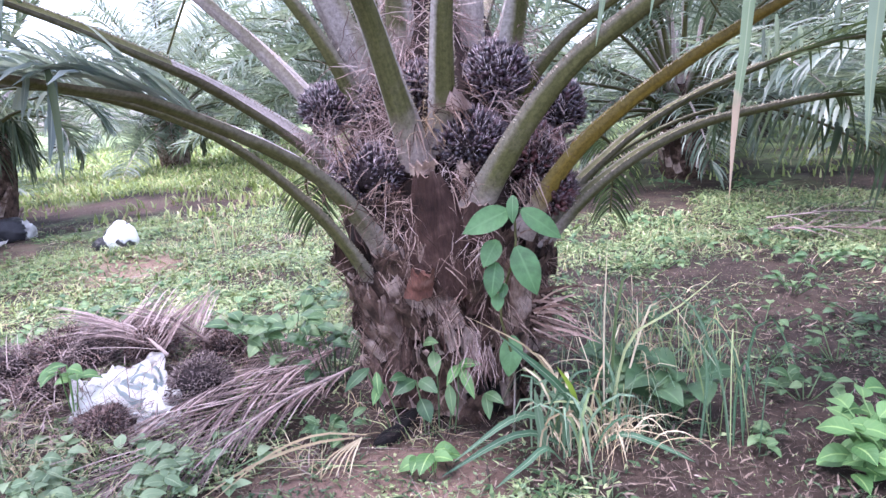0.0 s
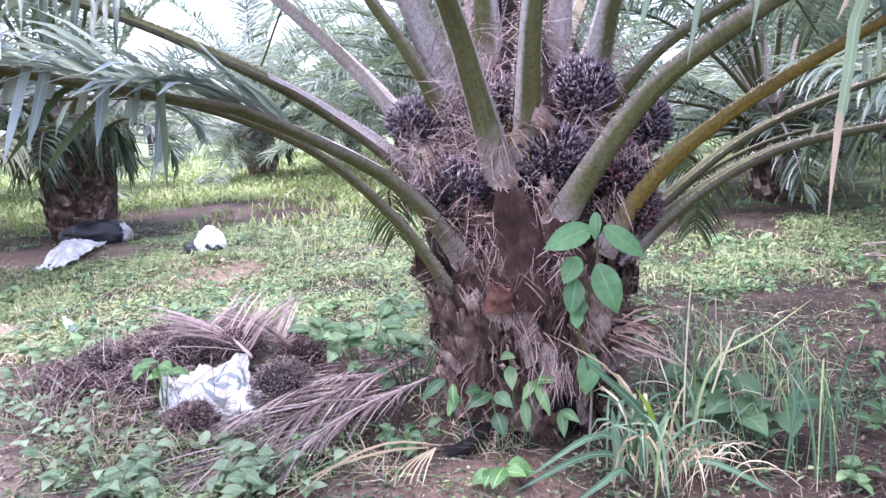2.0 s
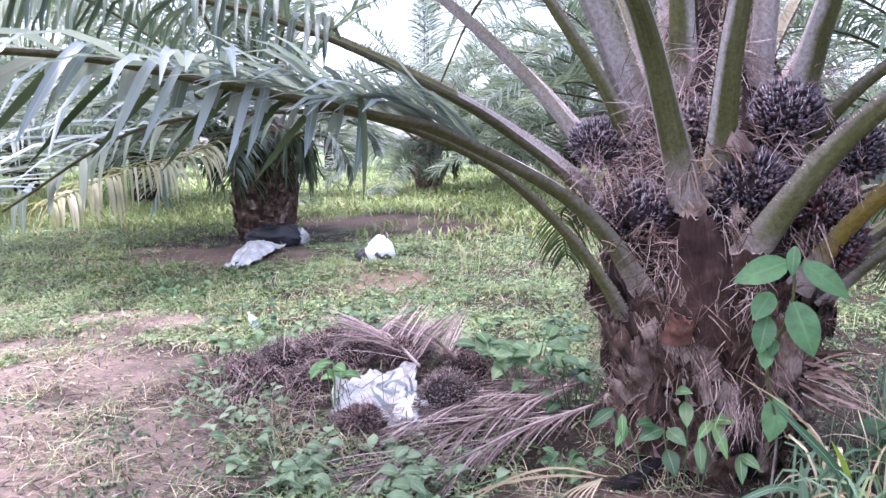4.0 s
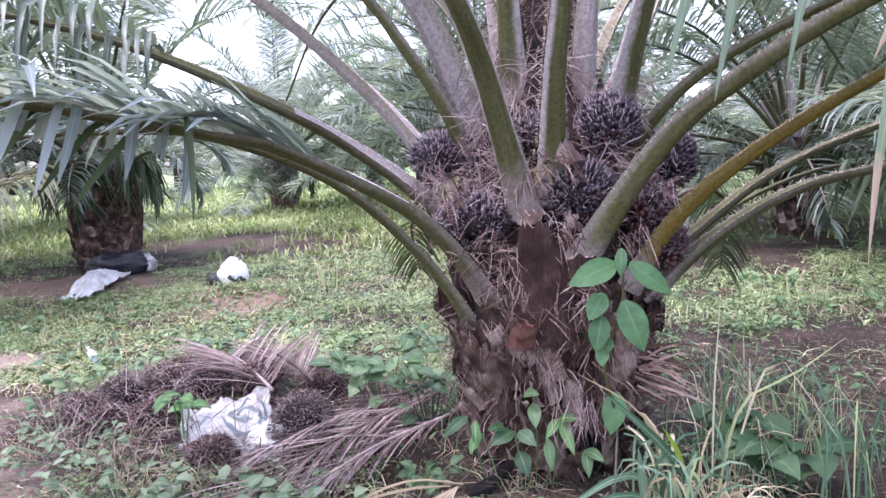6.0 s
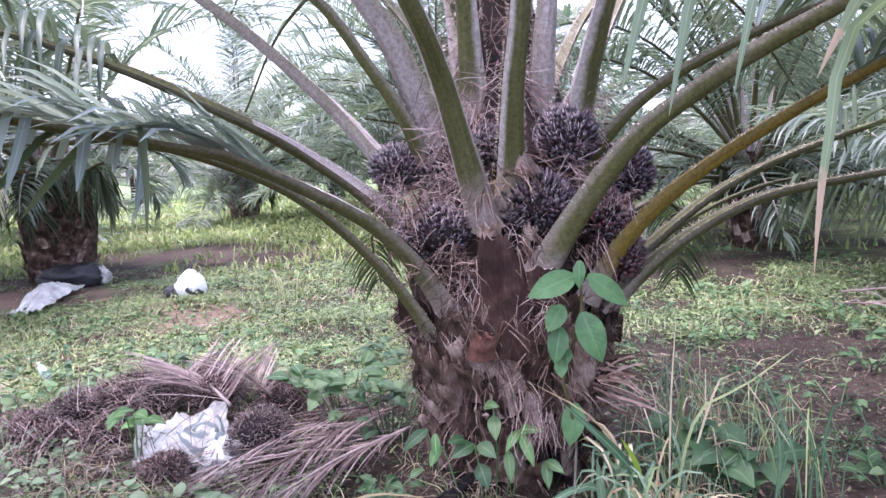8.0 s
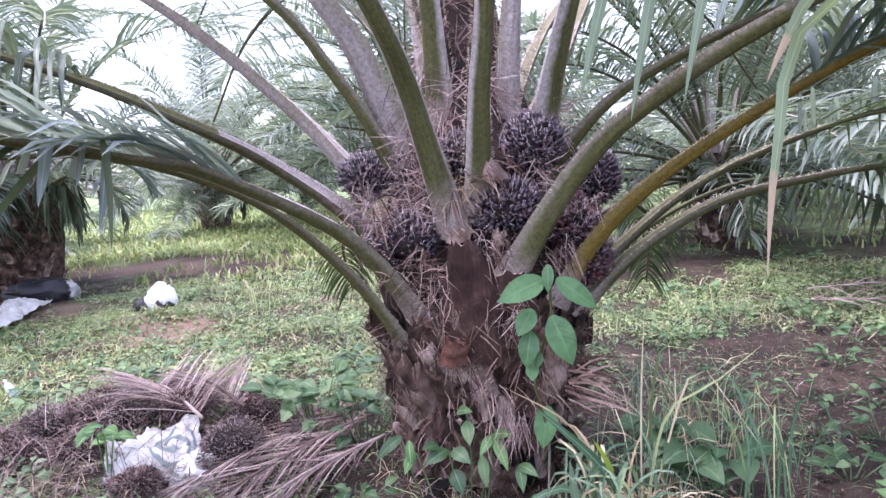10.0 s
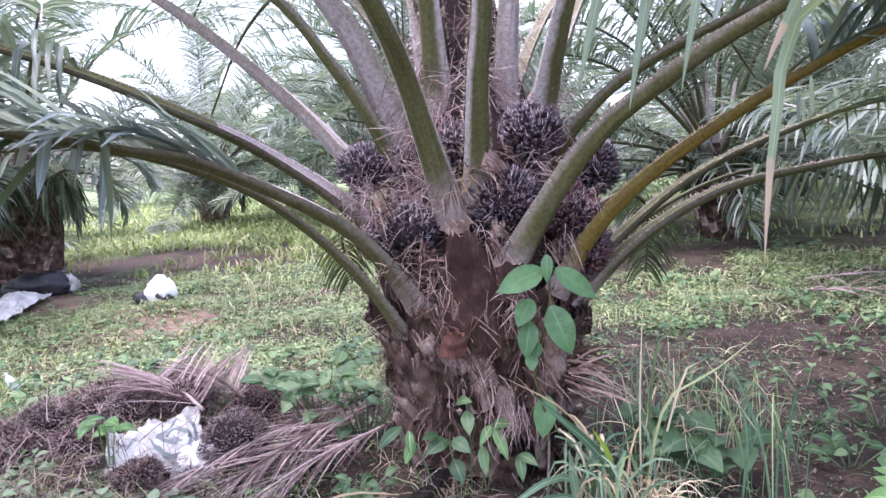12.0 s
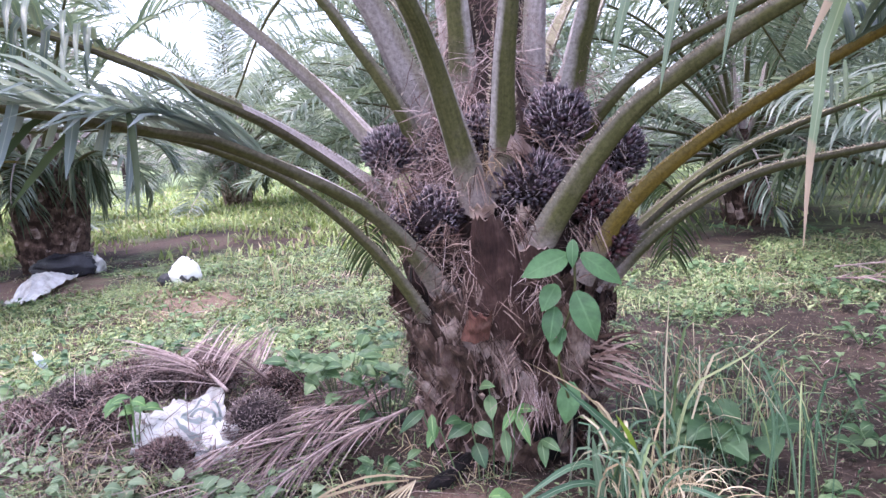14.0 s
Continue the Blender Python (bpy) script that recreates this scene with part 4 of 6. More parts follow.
def sheath(name, low, high, w0, w1, depth, mats, label, ragged=0.03, seed=0, rings=7):
    """A broad curved leaf base from low to high, bulging towards the viewer's side, with a ragged cut rim."""
    rng, g = random.Random(seed), Geo()
    low, high = Vector(low), Vector(high)
    out = V((low.x + high.x) / 2 - AX[0], (low.y + high.y) / 2 - AX[1], 0).normalized()
    side = UP.cross(out).normalized()
    verts, faces, uvs, k = [], [], [], 11
    for i in range(rings):
        u = i / (rings - 1)
        c, w = low.lerp(high, u), (w0 + (w1 - w0) * u) / 2
        for j in range(k):
            a = -1 + 2 * j / (k - 1)
            e = rng.uniform(-ragged, ragged) if i == rings - 1 else rng.uniform(-0.006, 0.006)
            verts.append(c + side * (a * w) + out * (depth * (1 - a * a) * (1 - 0.3 * u) + 0.016 * noise.noise((a * w * 22 + seed, u * 3, seed * 1.7))) + UP * e)
            uvs.append((j / (k - 1), u))
    n = len(verts)
    verts += [v - out * 0.035 for v in verts]
    uvs += uvs
    for i in range(rings - 1):
        for j in range(k - 1):
            a = i * k + j
            faces.append((a, a + 1, a + k + 1, a + k))
            faces.append((n + a + 1, n + a, n + a + k, n + a + k + 1))
    g.add(verts, faces, 0, uvs)
    o = (rings - 1) * k
    g.add([verts[o + j].copy() for j in range(k)] + [verts[n + o + j].copy() for j in range(k)], [(j, j + 1, k + j + 1, k + j) for j in range(k - 1)], 1)
    return part(name, g, mats, tree, label)


sheath("cut_petiole", (0.0, 3.10, 0.66), (-0.075, 3.0, 1.20), 0.50, 0.11, 0.11, [BROWN, CUT], "wide brown petiole stub cut off pale on top", 0.02, 3)
sheath("torn_flap", (-0.10, 3.0, 1.195), (-0.085, 2.965, 1.245), 0.085, 0.12, 0.03, [CUT, CUT], "pale torn flap on the cut", 0.018, 8, 4)
sheath("torn_flap", (0.085, 3.03, 1.17), (0.09, 3.0, 1.235), 0.04, 0.055, 0.02, [CUT, CUT], "pale torn flap on the cut", 0.02, 9, 4)
sheath("cut_petiole", (0.18, 3.12, 0.55), (0.14, 3.0, 1.06), 0.26, 0.15, 0.05, [BROWN, CUT], "brown petiole base", 0.02, 4)
sheath("cut_petiole", (-0.15, 3.0, 0.66), (-0.125, 2.935, 0.78), 0.13, 0.10, 0.05, [ORANGE, ORANGE], "freshly cut reddish orange stub", 0.025, 5, 10)
rng = random.Random(77)
for k in range(96):
    z, a = 0.02 + 0.68 * k / 96, -1.65 + 3.2 * ((k * 0.618 + 0.1) % 1) + rng.uniform(-0.12, 0.12)
    if z > 0.42 and 0.05 < a < 0.5 or rng.random() < 0.2:
        continue
    out = V(math.sin(a), -math.cos(a), 0)
    p = V(AX[0], AX[1], z) + out * (0.37 + 0.07 * soft(0, 0.7, z) + rng.uniform(-0.02, 0.01))
    q = p + out * rng.uniform(0.02, 0.11) + out.cross(UP) * rng.gauss(0, 0.05) + UP * rng.uniform(0.09, 0.27)
    # bases low on one side of the foot take the near-black skin
    sheath("split_base", p, q, rng.uniform(0.05, 0.13), rng.uniform(0.02, 0.08), rng.uniform(0.015, 0.05), [BLACKISH if z < 0.16 and a > -0.1 else rng.choice((BASE_SKIN, BASE_SKIN, BARK, BROWN)), CUT if k % 4 == 0 else BARK], "", rng.uniform(0.03, 0.08), 500 + k, 5)
g, rng = Geo(), random.Random(41)
for _ in range(46):
    p = V(0.38 + rng.gauss(0, 0.02), 3.16 + rng.gauss(0, 0.03), 0.50 + rng.gauss(0, 0.05))
    d = V(1, rng.gauss(-0.2, 0.2), rng.gauss(0.05, 0.33)).normalized()
    ln, w = rng.uniform(0.08, 0.27), rng.uniform(0.003, 0.016)
    g.ribbon([p + d * (ln * k / 4) - UP * (0.012 * k * k * 0.25) for k in range(5)], d.cross(V(0, -1, 0.3)).normalized(), [w, w, w * 0.9, w * 0.7, w * 0.15], 0.15)
part("torn_sheath", g, [SHAG], tree, "torn brown leaf base fraying outwards", kind="stuff")
sheath("torn_sheath", (0.27, 3.2, 0.3), (0.32, 3.08, 0.76), 0.2, 0.13, 0.05, [BARK, BARK], "dark brown leaf base", 0.03, 7)


def spathe(c, d, ln, width, seed):
    """A woody bract frayed into broad ribbons that curl over the fruit."""
    rng, g = random.Random(seed), Geo()
    c, d = Vector(c), Vector(d).normalized()
    side = d.cross(V(0, -1, 0)).normalized()
    for _ in range(22):
        p = c + side * rng.gauss(0, width * 0.35) + V(0, rng.gauss(0, 0.02), 0)
        e = (d + side * rng.gauss(0, 0.8) + V(0, rng.gauss(-0.05, 0.25), 0)).normalized()
        w, l = rng.uniform(0.0015, 0.006), ln * rng.uniform(0.2, 0.6)
        g.ribbon([p + e * (l * k / 4) + V(0, -0.006 * k, -0.004 * k * k) for k in range(5)], e.cross(V(0, -1, 0.2)).normalized(), [w * 0.7, w, w, w * 0.8, w * 0.1], 0.2)
    part("spathe", g, [SHAG], tree, "frayed woody bract over the fruit", kind="stuff")


def wad(c, size, n, seed, skin=None, long=(0.06, 0.16), comb=(0, 0, -0.3)):
    """A matted cushion of loose fibre in front of and between the bunches."""
    rng, g = random.Random(seed), Geo()
    for _ in range(int(0.8 * n)):
        p = V(c[0] + rng.gauss(0, size[0]), c[1] + 0.05 + rng.gauss(0, 0.035), c[2] + rng.gauss(0, size[1]))
        d = (Vector(comb) + V(rng.gauss(0, 0.7), rng.gauss(0, 0.25), rng.gauss(0, 0.6))).normalized()
        w, step, pts = rng.uniform(0.0012, 0.0042), rng.uniform(*long) / 4, [p]
        for k in range(4):
            p = p + d * step
            pts.append(p)
            d = (d + V(rng.gauss(0, 0.22), rng.gauss(0, 0.12), rng.gauss(-0.12, 0.22))).normalized()
        g.ribbon(pts, d.cross(V(0.2, -1, 0.2)).normalized(), [w, w, w, w * 0.8, w * 0.3])
    part("fibre", g, [skin or FIBRE], tree, "matted pinkish fibre between the bunches", smooth=False, kind="stuff")


for i, (c, s, n) in enumerate((((-0.52, 3.10, 1.36), (0.08, 0.05), 130), ((-0.42, 3.07, 1.38), (0.07, 0.04), 120), ((-0.29, 3.12, 1.62), (0.05, 0.10), 170), ((-0.15, 3.15, 1.70), (0.06, 0.10), 180), ((0.11, 3.0, 1.22), (0.10, 0.02), 70),
                              ((-0.30, 3.02, 1.31), (0.09, 0.02), 80), ((0.44, 3.08, 1.33), (0.07, 0.03), 70), ((-0.20, 3.08, 1.44), (0.05, 0.06), 120), ((0.34, 3.14, 1.72), (0.05, 0.06), 150), ((0.30, 3.02, 1.48), (0.05, 0.04), 60), ((-0.50, 3.08, 1.18), (0.04, 0.04), 70), ((0.05, 3.25, 1.78), (0.09, 0.07), 180))):
    wad(c, s, n, 300 + i)
wad((-0.03, 3.0, 1.44), (0.025, 0.045), 80, 330, TAN, comb=(0.1, 0, -0.8))
wad((-0.29, 2.99, 1.08), (0.08, 0.03), 70, 334, SHAG, comb=(0.3, 0, -0.2))
wad((-0.26, 2.97, 1.02), (0.07, 0.04), 90, 335, SHAG, comb=(0.3, 0, -0.2))
for i, (x, z) in enumerate(((0.05, 1.12), (0.12, 1.06), (-0.16, 1.05), (0.02, 0.86), (0.13, 0.9), (-0.2, 0.92))):
    wad((x, 2.9 if z < 1 else 2.97, z), (0.04, 0.05), 46, 350 + i, SHAG if i % 2 else None, comb=(rng.uniform(-0.4, 0.4), 0, -0.8))
wad((-0.16, 2.975, 0.77), (0.05, 0.05), 60, 331, SHAG, comb=(0.2, 0, -0.5))
wad((-0.08, 2.98, 0.68), (0.08, 0.05), 110, 332, SHAG, comb=(0, 0, -0.7))
wad((0.10, 2.88, 0.44), (0.045, 0.025), 80, 333, FIBRE, long=(0.1, 0.2), comb=(0, 0, -2.2))
for i, c in enumerate(wad_rows):
    wad(c, (0.05, 0.06), 130, 340 + i, SHAG if i else None)
sheath("bract", (0.08, 3.03, 1.455), (0.05, 3.0, 1.54), 0.15, 0.06, 0.06, [BASE_SKIN, BARK], "brown dome-shaped bract over the fruit", 0.015, 11, 6)
spathe((-0.03, 2.98, 1.46), (0.9, -0.1, 0.35), 0.24, 0.10, 9)
spathe((0.06, 2.97, 1.52), (0.5, -0.1, -0.3), 0.26, 0.12, 16)
spathe((-0.45, 3.02, 1.36), (0.8, -0.1, -0.35), 0.3, 0.10, 17)
spathe((-0.36, 3.05, 1.30), (-0.9, 0.1, 0.45), 0.26, 0.09, 10)
spathe((0.35, 3.05, 1.15), (0.4, -0.1, -1), 0.22, 0.1, 12)
spathe((-0.22, 3.0, 1.16), (-0.5, -0.1, -0.6), 0.2, 0.1, 13)
spathe((0.06, 2.99, 1.2), (0.6, -0.1, -0.5), 0.2, 0.1, 14)
spathe((-0.13, 3.02, 1.42), (-0.2, -0.1, -1), 0.22, 0.08, 15)


def bunch(parent, name, c, size, seed, mats, n=330, bristles=800, label="", spread=1.0):
    """A fruit bunch: a dark heart, drop-shaped fruits all round, bristles between them."""
    rng, core, g, h = random.Random(seed), Geo(), Geo(), Geo()
    c = Vector(c)

    def lumpy(nrm):
        """Old bunches are sunken and uneven, fresh ones full."""
        return 1.0 if parent else 0.95 + 0.45 * noise.noise((nrm.x * 1.6 + seed, nrm.y * 1.6, nrm.z * 1.6))

    rings = [(0.75 * size[0] * math.sin(a), -0.75 * size[2] * math.cos(a)) for a in (0.15, 0.6, 1.1, 1.6, 2.1, 2.6, 3.0)]
    lathe(core, c, rings if parent else [(0.8 * r, 0.8 * z) for r, z in rings], 12, 0.1, 0, seed)
    for i in range(n):
        z = 1 - 2 * (i + 0.5) / n
        a = i * 2.39996 + rng.uniform(-0.2, 0.2)
        q = math.sqrt(1 - z * z)
        nrm = V(q * math.cos(a), q * math.sin(a), z)
        p = c + V(nrm.x * size[0], nrm.y * size[1], nrm.z * size[2]) * (rng.uniform(0.72, 0.82) * lumpy(nrm))
        stray = 0.2 if parent else 0.55
        d = (nrm + V(rng.gauss(0, stray), rng.gauss(0, stray), rng.gauss(0.45 if parent else 0, stray))).normalized()
        long, fat = (0.05, 0.0125) if parent else (0.034, 0.0042)
        g.drop(p, d, long * rng.uniform(0.7, 1.2) * spread, fat * rng.uniform(0.75, 1.2) * spread, 0)
    for i in range(bristles):
        a, z = rng.uniform(0, 6.283), rng.uniform(-1, 1)
        q = math.sqrt(1 - z * z)
        nrm = V(q * math.cos(a), q * math.sin(a), z)
        p = c + V(nrm.x * size[0], nrm.y * size[1], nrm.z * size[2]) * (0.82 * lumpy(nrm))
        h.spike(p, (nrm + (V(rng.gauss(0, 0.35), rng.gauss(0, 0.35), rng.gauss(0.9, 0.4)) if parent else V(rng.gauss(0.5, 0.9), rng.gauss(-0.3, 0.9), rng.gauss(-0.1, 0.5)))).normalized(), rng.uniform(0.03, 0.065), rng.uniform(0.0018, 0.0036) if parent else rng.uniform(0.0012, 0.0026))
    if parent:
        b = part(name, core, [HEART], parent, label)
    else:
        b = thing(name, (c.x, c.y, c.z - size[2]), label, "fruit bunch", "old fruit bunches in the heap")
        part("heart", core, [HEART], b)
    part("fruit", g, [mats[0]], b, kind="stuff")
    part("bristle", h, [mats[1]], b, kind="stuff")
    return b


for c, s, red in (((-0.51, 3.33, 1.50), (0.135, 0.12, 0.105), 0), ((-0.33, 3.13, 1.21), (0.18, 0.13, 0.12), 0), ((0.12, 3.09, 1.335), (0.165, 0.13, 0.13), 0), ((0.255, 3.16, 1.60), (0.14, 0.12, 0.14), 0),
                  ((0.54, 3.36, 1.44), (0.13, 0.11, 0.14), 0), ((0.42, 3.22, 1.24), (0.13, 0.11, 0.13), 1), ((0.47, 3.25, 1.07), (0.13, 0.11, 0.12), 1), ((-0.31, 3.34, 1.49), (0.12, 0.11, 0.12), 0), ((-0.07, 3.20, 1.56), (0.11, 0.10, 0.11), 0)):
    bunch(tree, "fruit_head", c, s, int(c[0] * 100) + 60, [FRUIT_RED if red else FRUIT, BRISTLE], label="dark reddish oil palm fruit bunch" if red else "black ripe oil palm fruit bunch")


class Single:
    """Takes strips one by one and links each as a leaflet of its frond."""

    def __init__(self, owner, mat):
        self.owner, self.mat = owner, mat

    def ribbon(self, pts, sides, widths, fold=0.0, mat=0):
        g = Geo()
        g.ribbon(pts, sides, widths, fold)
        part("leaflet", g, [self.mat], self.owner)


def frond(ctrl, w0, w1, start, count, length=0.62, droop=0.2, skin=None, n=36, seed=0, gap=0.1, flare=1.45, width=0.036, end=0.99, label="", leaf=None, sides=(-1, 1), lift=0.25, thorns=True, top=None, roll=0, until=1.0, power=1.7, sweep=0.45):
    """A frond of the middle palm: petiole, its edge thorns, its leaflets."""
    rng, g = random.Random(seed), Geo()
    pts = curve(ctrl, n)
    widths = taper(n, w0, w1, flare, power)
    stalk(g, pts, widths, 0.6, roll, until)
    f = part("frond", g, [skin or STALK, top or STALK_EDGE], tree, label)
    if thorns:
        h, fr = Geo(), spine_frames(pts)
        m = int(start * n * 9)
        for i in range(8, m):
            k = i / 9
            a = min(int(k), n - 2)
            p = pts[a].lerp(pts[a + 1], k - a)
            t, s, u = fr[a]
            for side in (-1, 1):
                if rng.random() < 0.75:
                    h.spike(p + s * (side * widths[a] * 0.49) + u * (0.1 * widths[a]), (s * side * 0.9 + t * rng.uniform(-0.2, 0.9) + u * rng.uniform(0.0, 0.7)).normalized(), rng.uniform(0.009, 0.024), 0.004)
        part("thorn", h, [THORN], f, kind="stuff")
    if count:
        leaflets(Single(f, leaf or LEAFLET), pts, start, end, count, length, width, droop, 4, rng, 0, gap, sides, lift, sweep=sweep)
    return f


# the pale leaf colour on the left fronds stands in for reflected sky
frond([(-0.30, 3.24, 0.62), (-0.56, 3.15, 1.04), (-0.91, 3.0, 1.40), (-1.28, 2.75, 1.60), (-1.62, 2.6, 1.66), (-2.3, 2.4, 1.6), (-3.0, 2.3, 1.25)], 0.085, 0.014, 0.46, 40, 0.55, seed=1, leaf=LEAFLET_SHEEN, label="green frond bent low to the side")
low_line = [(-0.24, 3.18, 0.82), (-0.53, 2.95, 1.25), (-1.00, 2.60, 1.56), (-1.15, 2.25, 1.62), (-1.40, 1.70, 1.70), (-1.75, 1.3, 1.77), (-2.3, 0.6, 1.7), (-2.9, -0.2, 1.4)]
low_frond = frond(low_line, 0.11, 0.016, 0.23, 62, 0.5, 0.12, seed=2, leaf=LEAFLET_SHEEN, roll=-12, top=STALK_TOP, until=0.2, power=2.2, width=0.026, sweep=1.7, lift=0.3, end=0.46, label="green frond arching towards the path")


def draped(f, pts, u0, u1, count, length, width, mat, seed, ahead, side, blunt=False):
    """Broad leaflets that fold over at their root and hang down beside the stalk."""
    rng, fr = random.Random(seed), spine_frames(pts)
    for i in range(count):
        k = (u0 + (u1 - u0) * (i + rng.random()) / count) * (len(pts) - 1)
        a = min(int(k), len(pts) - 2)
        t, s, up = fr[a]
        p = pts[a].lerp(pts[a + 1], k - a) + up * 0.01
        d, ln = (s * side * 0.8 + up * 0.5 + t * ahead).normalized(), length * rng.uniform(0.55, 1.15)
        line = [p]
        for j in range(6):
            p = p + d * (ln * (0.08 if j < 2 else 0.21))
            line.append(p)
            d = (d + (t * ahead - UP + s * rng.gauss(0, 0.1)) * (0.75 if j < 3 else 0.2)).normalized()
        w = width * rng.uniform(0.75, 1.15)
        Single(f, mat).ribbon(line, (t + s * rng.uniform(-0.4, 0.4) + UP * rng.uniform(-0.2, 0.2)).normalized(), [w * q for q in (0.4, 0.75, 1, 1, 0.95, 0.95 if blunt else 0.7, 0.85 if blunt else 0.06)], 0.12)


low_pts = curve(low_line, 36)
draped(low_frond, low_pts, 0.37, 0.66, 16, 0.14, 0.046, LEAFLET_SHEEN, 210, 0.15, 1, True)
# darkened set for the shaded undersides that hang down
draped(low_frond, low_pts, 0.36, 0.66, 11, 0.46, 0.036, LEAFLET_SHADED, 211, 0.55, 1)
draped(low_frond, low_pts, 0.36, 0.66, 14, 0.36, 0.032, LEAFLET_SHEEN, 212, 0.35, -1)
leaflets(Single(low_frond, LEAFLET_SHEEN), low_pts, 0.46, 0.99, 44, 0.6, 0.034, 0.3, 4, random.Random(213), 0, 0.1, (-1, 1), 0.1)
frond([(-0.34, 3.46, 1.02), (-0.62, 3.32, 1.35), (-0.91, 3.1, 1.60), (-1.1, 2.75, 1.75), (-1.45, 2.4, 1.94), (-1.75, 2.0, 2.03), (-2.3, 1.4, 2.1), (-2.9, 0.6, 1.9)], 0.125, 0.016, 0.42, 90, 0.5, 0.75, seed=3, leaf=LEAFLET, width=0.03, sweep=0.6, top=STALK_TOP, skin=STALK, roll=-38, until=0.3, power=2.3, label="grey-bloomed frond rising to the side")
frond([(-0.52, 3.75, 1.40), (-0.96, 3.8, 1.90), (-1.60, 3.7, 2.46), (-2.4, 3.6, 2.9), (-3.3, 3.5, 2.9), (-4.2, 3.4, 2.4)], 0.125, 0.02, 0.5, 60, 0.7, seed=4, leaf=LEAFLET_SHEEN, skin=STALK_GREY, top=STALK_TOP)
frond([(-0.34, 3.38, 1.33), (-0.44, 3.25, 1.69), (-0.62, 3.17, 2.0), (-0.85, 3.1, 2.3), (-1.6, 2.9, 2.95), (-2.6, 2.7, 3.1), (-3.5, 2.5, 2.7)], 0.085, 0.02, 0.48, 44, 0.65, seed=5, leaf=LEAFLET_SHEEN)
frond([(-0.26, 3.45, 1.40), (-0.48, 3.22, 2.04), (-0.63, 3.1, 2.3), (-1.1, 2.8, 3.0), (-1.7, 2.4, 3.4), (-2.5, 1.9, 3.3)], 0.18, 0.02, 0.5, 40, 0.65, seed=6, skin=STALK_GREY, top=STALK_TOP, label="grey-bloomed upright frond")
frond([(-0.11, 3.12, 1.24), (-0.21, 2.95, 1.66), (-0.27, 2.8, 1.90), (-0.36, 2.55, 2.15), (-0.7, 2.0, 2.9), (-1.1, 1.3, 3.3), (-1.7, 0.4, 3.3)], 0.12, 0.02, 0.5, 40, 0.65, seed=7, skin=STALK_RIM, roll=30)
frond([(-0.14, 3.36, 1.72), (-0.16, 3.22, 2.26), (-0.2, 3.0, 3.0), (-0.3, 2.6, 3.6), (-0.5, 1.9, 3.9)], 0.135, 0.02, 0.45, 30, 0.8, seed=8, skin=STALK_RIM, roll=-40, top=STALK_TOP)
frond([(-0.20, 3.55, 1.8), (-0.26, 3.55, 2.34), (-0.45, 3.7, 3.2), (-0.9, 4.0, 4.0), (-1.6, 4.4, 4.3)], 0.09, 0.02, 0.5, 36, 0.6, seed=9, skin=STALK_GREY)
frond([(0.0, 3.14, 1.30), (0.03, 2.9, 1.83), (0.07, 2.75, 2.15), (0.12, 2.35, 2.75), (0.3, 1.6, 3.0), (0.45, 1.0, 2.75), (0.6, 0.5, 2.3)], 0.115, 0.03, 0.62, 0, seed=10, skin=STALK_RIM, roll=28, label="upright green frond arching overhead")
frond([(0.14, 3.4, 1.62), (0.20, 3.3, 2.26), (0.3, 3.2, 3.0), (0.5, 3.1, 3.7), (0.9, 3.0, 4.0)], 0.14, 0.02, 0.45, 30, 0.8, seed=11, skin=STALK_GREY, label="grey-bloomed upright frond")
frond([(0.25, 3.25, 1.62), (0.40, 3.02, 2.18), (0.6, 2.7, 2.8), (0.95, 2.2, 3.3), (1.4, 1.5, 3.4)], 0.16, 0.02, 0.45, 30, 0.8, seed=12, skin=STALK_RIM, roll=55, top=STALK_TOP)
frond([(0.22, 3.36, 1.33), (0.56, 3.2, 1.75), (0.94, 3.1, 1.97), (1.33, 3.0, 2.11), (2.0, 2.8, 2.3), (2.9, 2.6, 2.1)], 0.085, 0.02, 0.36, 84, 0.75, seed=13)
frond([(0.08, 3.1, 0.98), (0.34, 2.95, 1.39), (0.52, 2.85, 1.61), (0.69, 2.75, 1.74), (0.97, 2.5, 1.92), (1.5, 2.1, 2.15), (2.1, 1.6, 2.2), (2.8, 1.1, 1.9)], 0.13, 0.025, 0.42, 90, 0.75, seed=14, roll=-15, top=STALK_TOP, until=0.2, label="thick green frond reaching out to the side")
frond([(0.30, 3.2, 0.90), (0.58, 3.15, 1.27), (1.05, 3.1, 1.61), (1.75, 3.0, 1.96), (2.5, 2.9, 2.15), (3.4, 2.8, 1.95)], 0.12, 0.025, 0.42, 84, 0.75, seed=15, skin=STALK_OLD, top=STALK_OLD, label="ochre yellow petiole with green leaflets")
# the darker leaf colour here puts the backlit shade in
frond([(0.5, 3.5, 0.95), (1.08, 3.7, 1.35), (1.74, 3.9, 1.59), (2.34, 4.1, 1.70), (3.0, 4.2, 1.6), (3.8, 4.4, 1.2)], 0.075, 0.02, 0.38, 70, 0.7, seed=16, top=STALK, leaf=LEAFLET_SHADED, width=0.026, sweep=0.9)
frond([(0.40, 3.32, 0.80), (0.75, 3.4, 1.09), (1.16, 3.5, 1.29), (1.61, 3.6, 1.37), (2.12, 3.7, 1.41), (2.8, 3.8, 1.35), (3.5, 3.9, 1.05)], 0.095, 0.025, 0.5, 80, 0.7, 0.30, seed=17, lift=0.1, top=STALK, leaf=LEAFLET_SHADED, width=0.024, sweep=0.9, label="long low green frond")
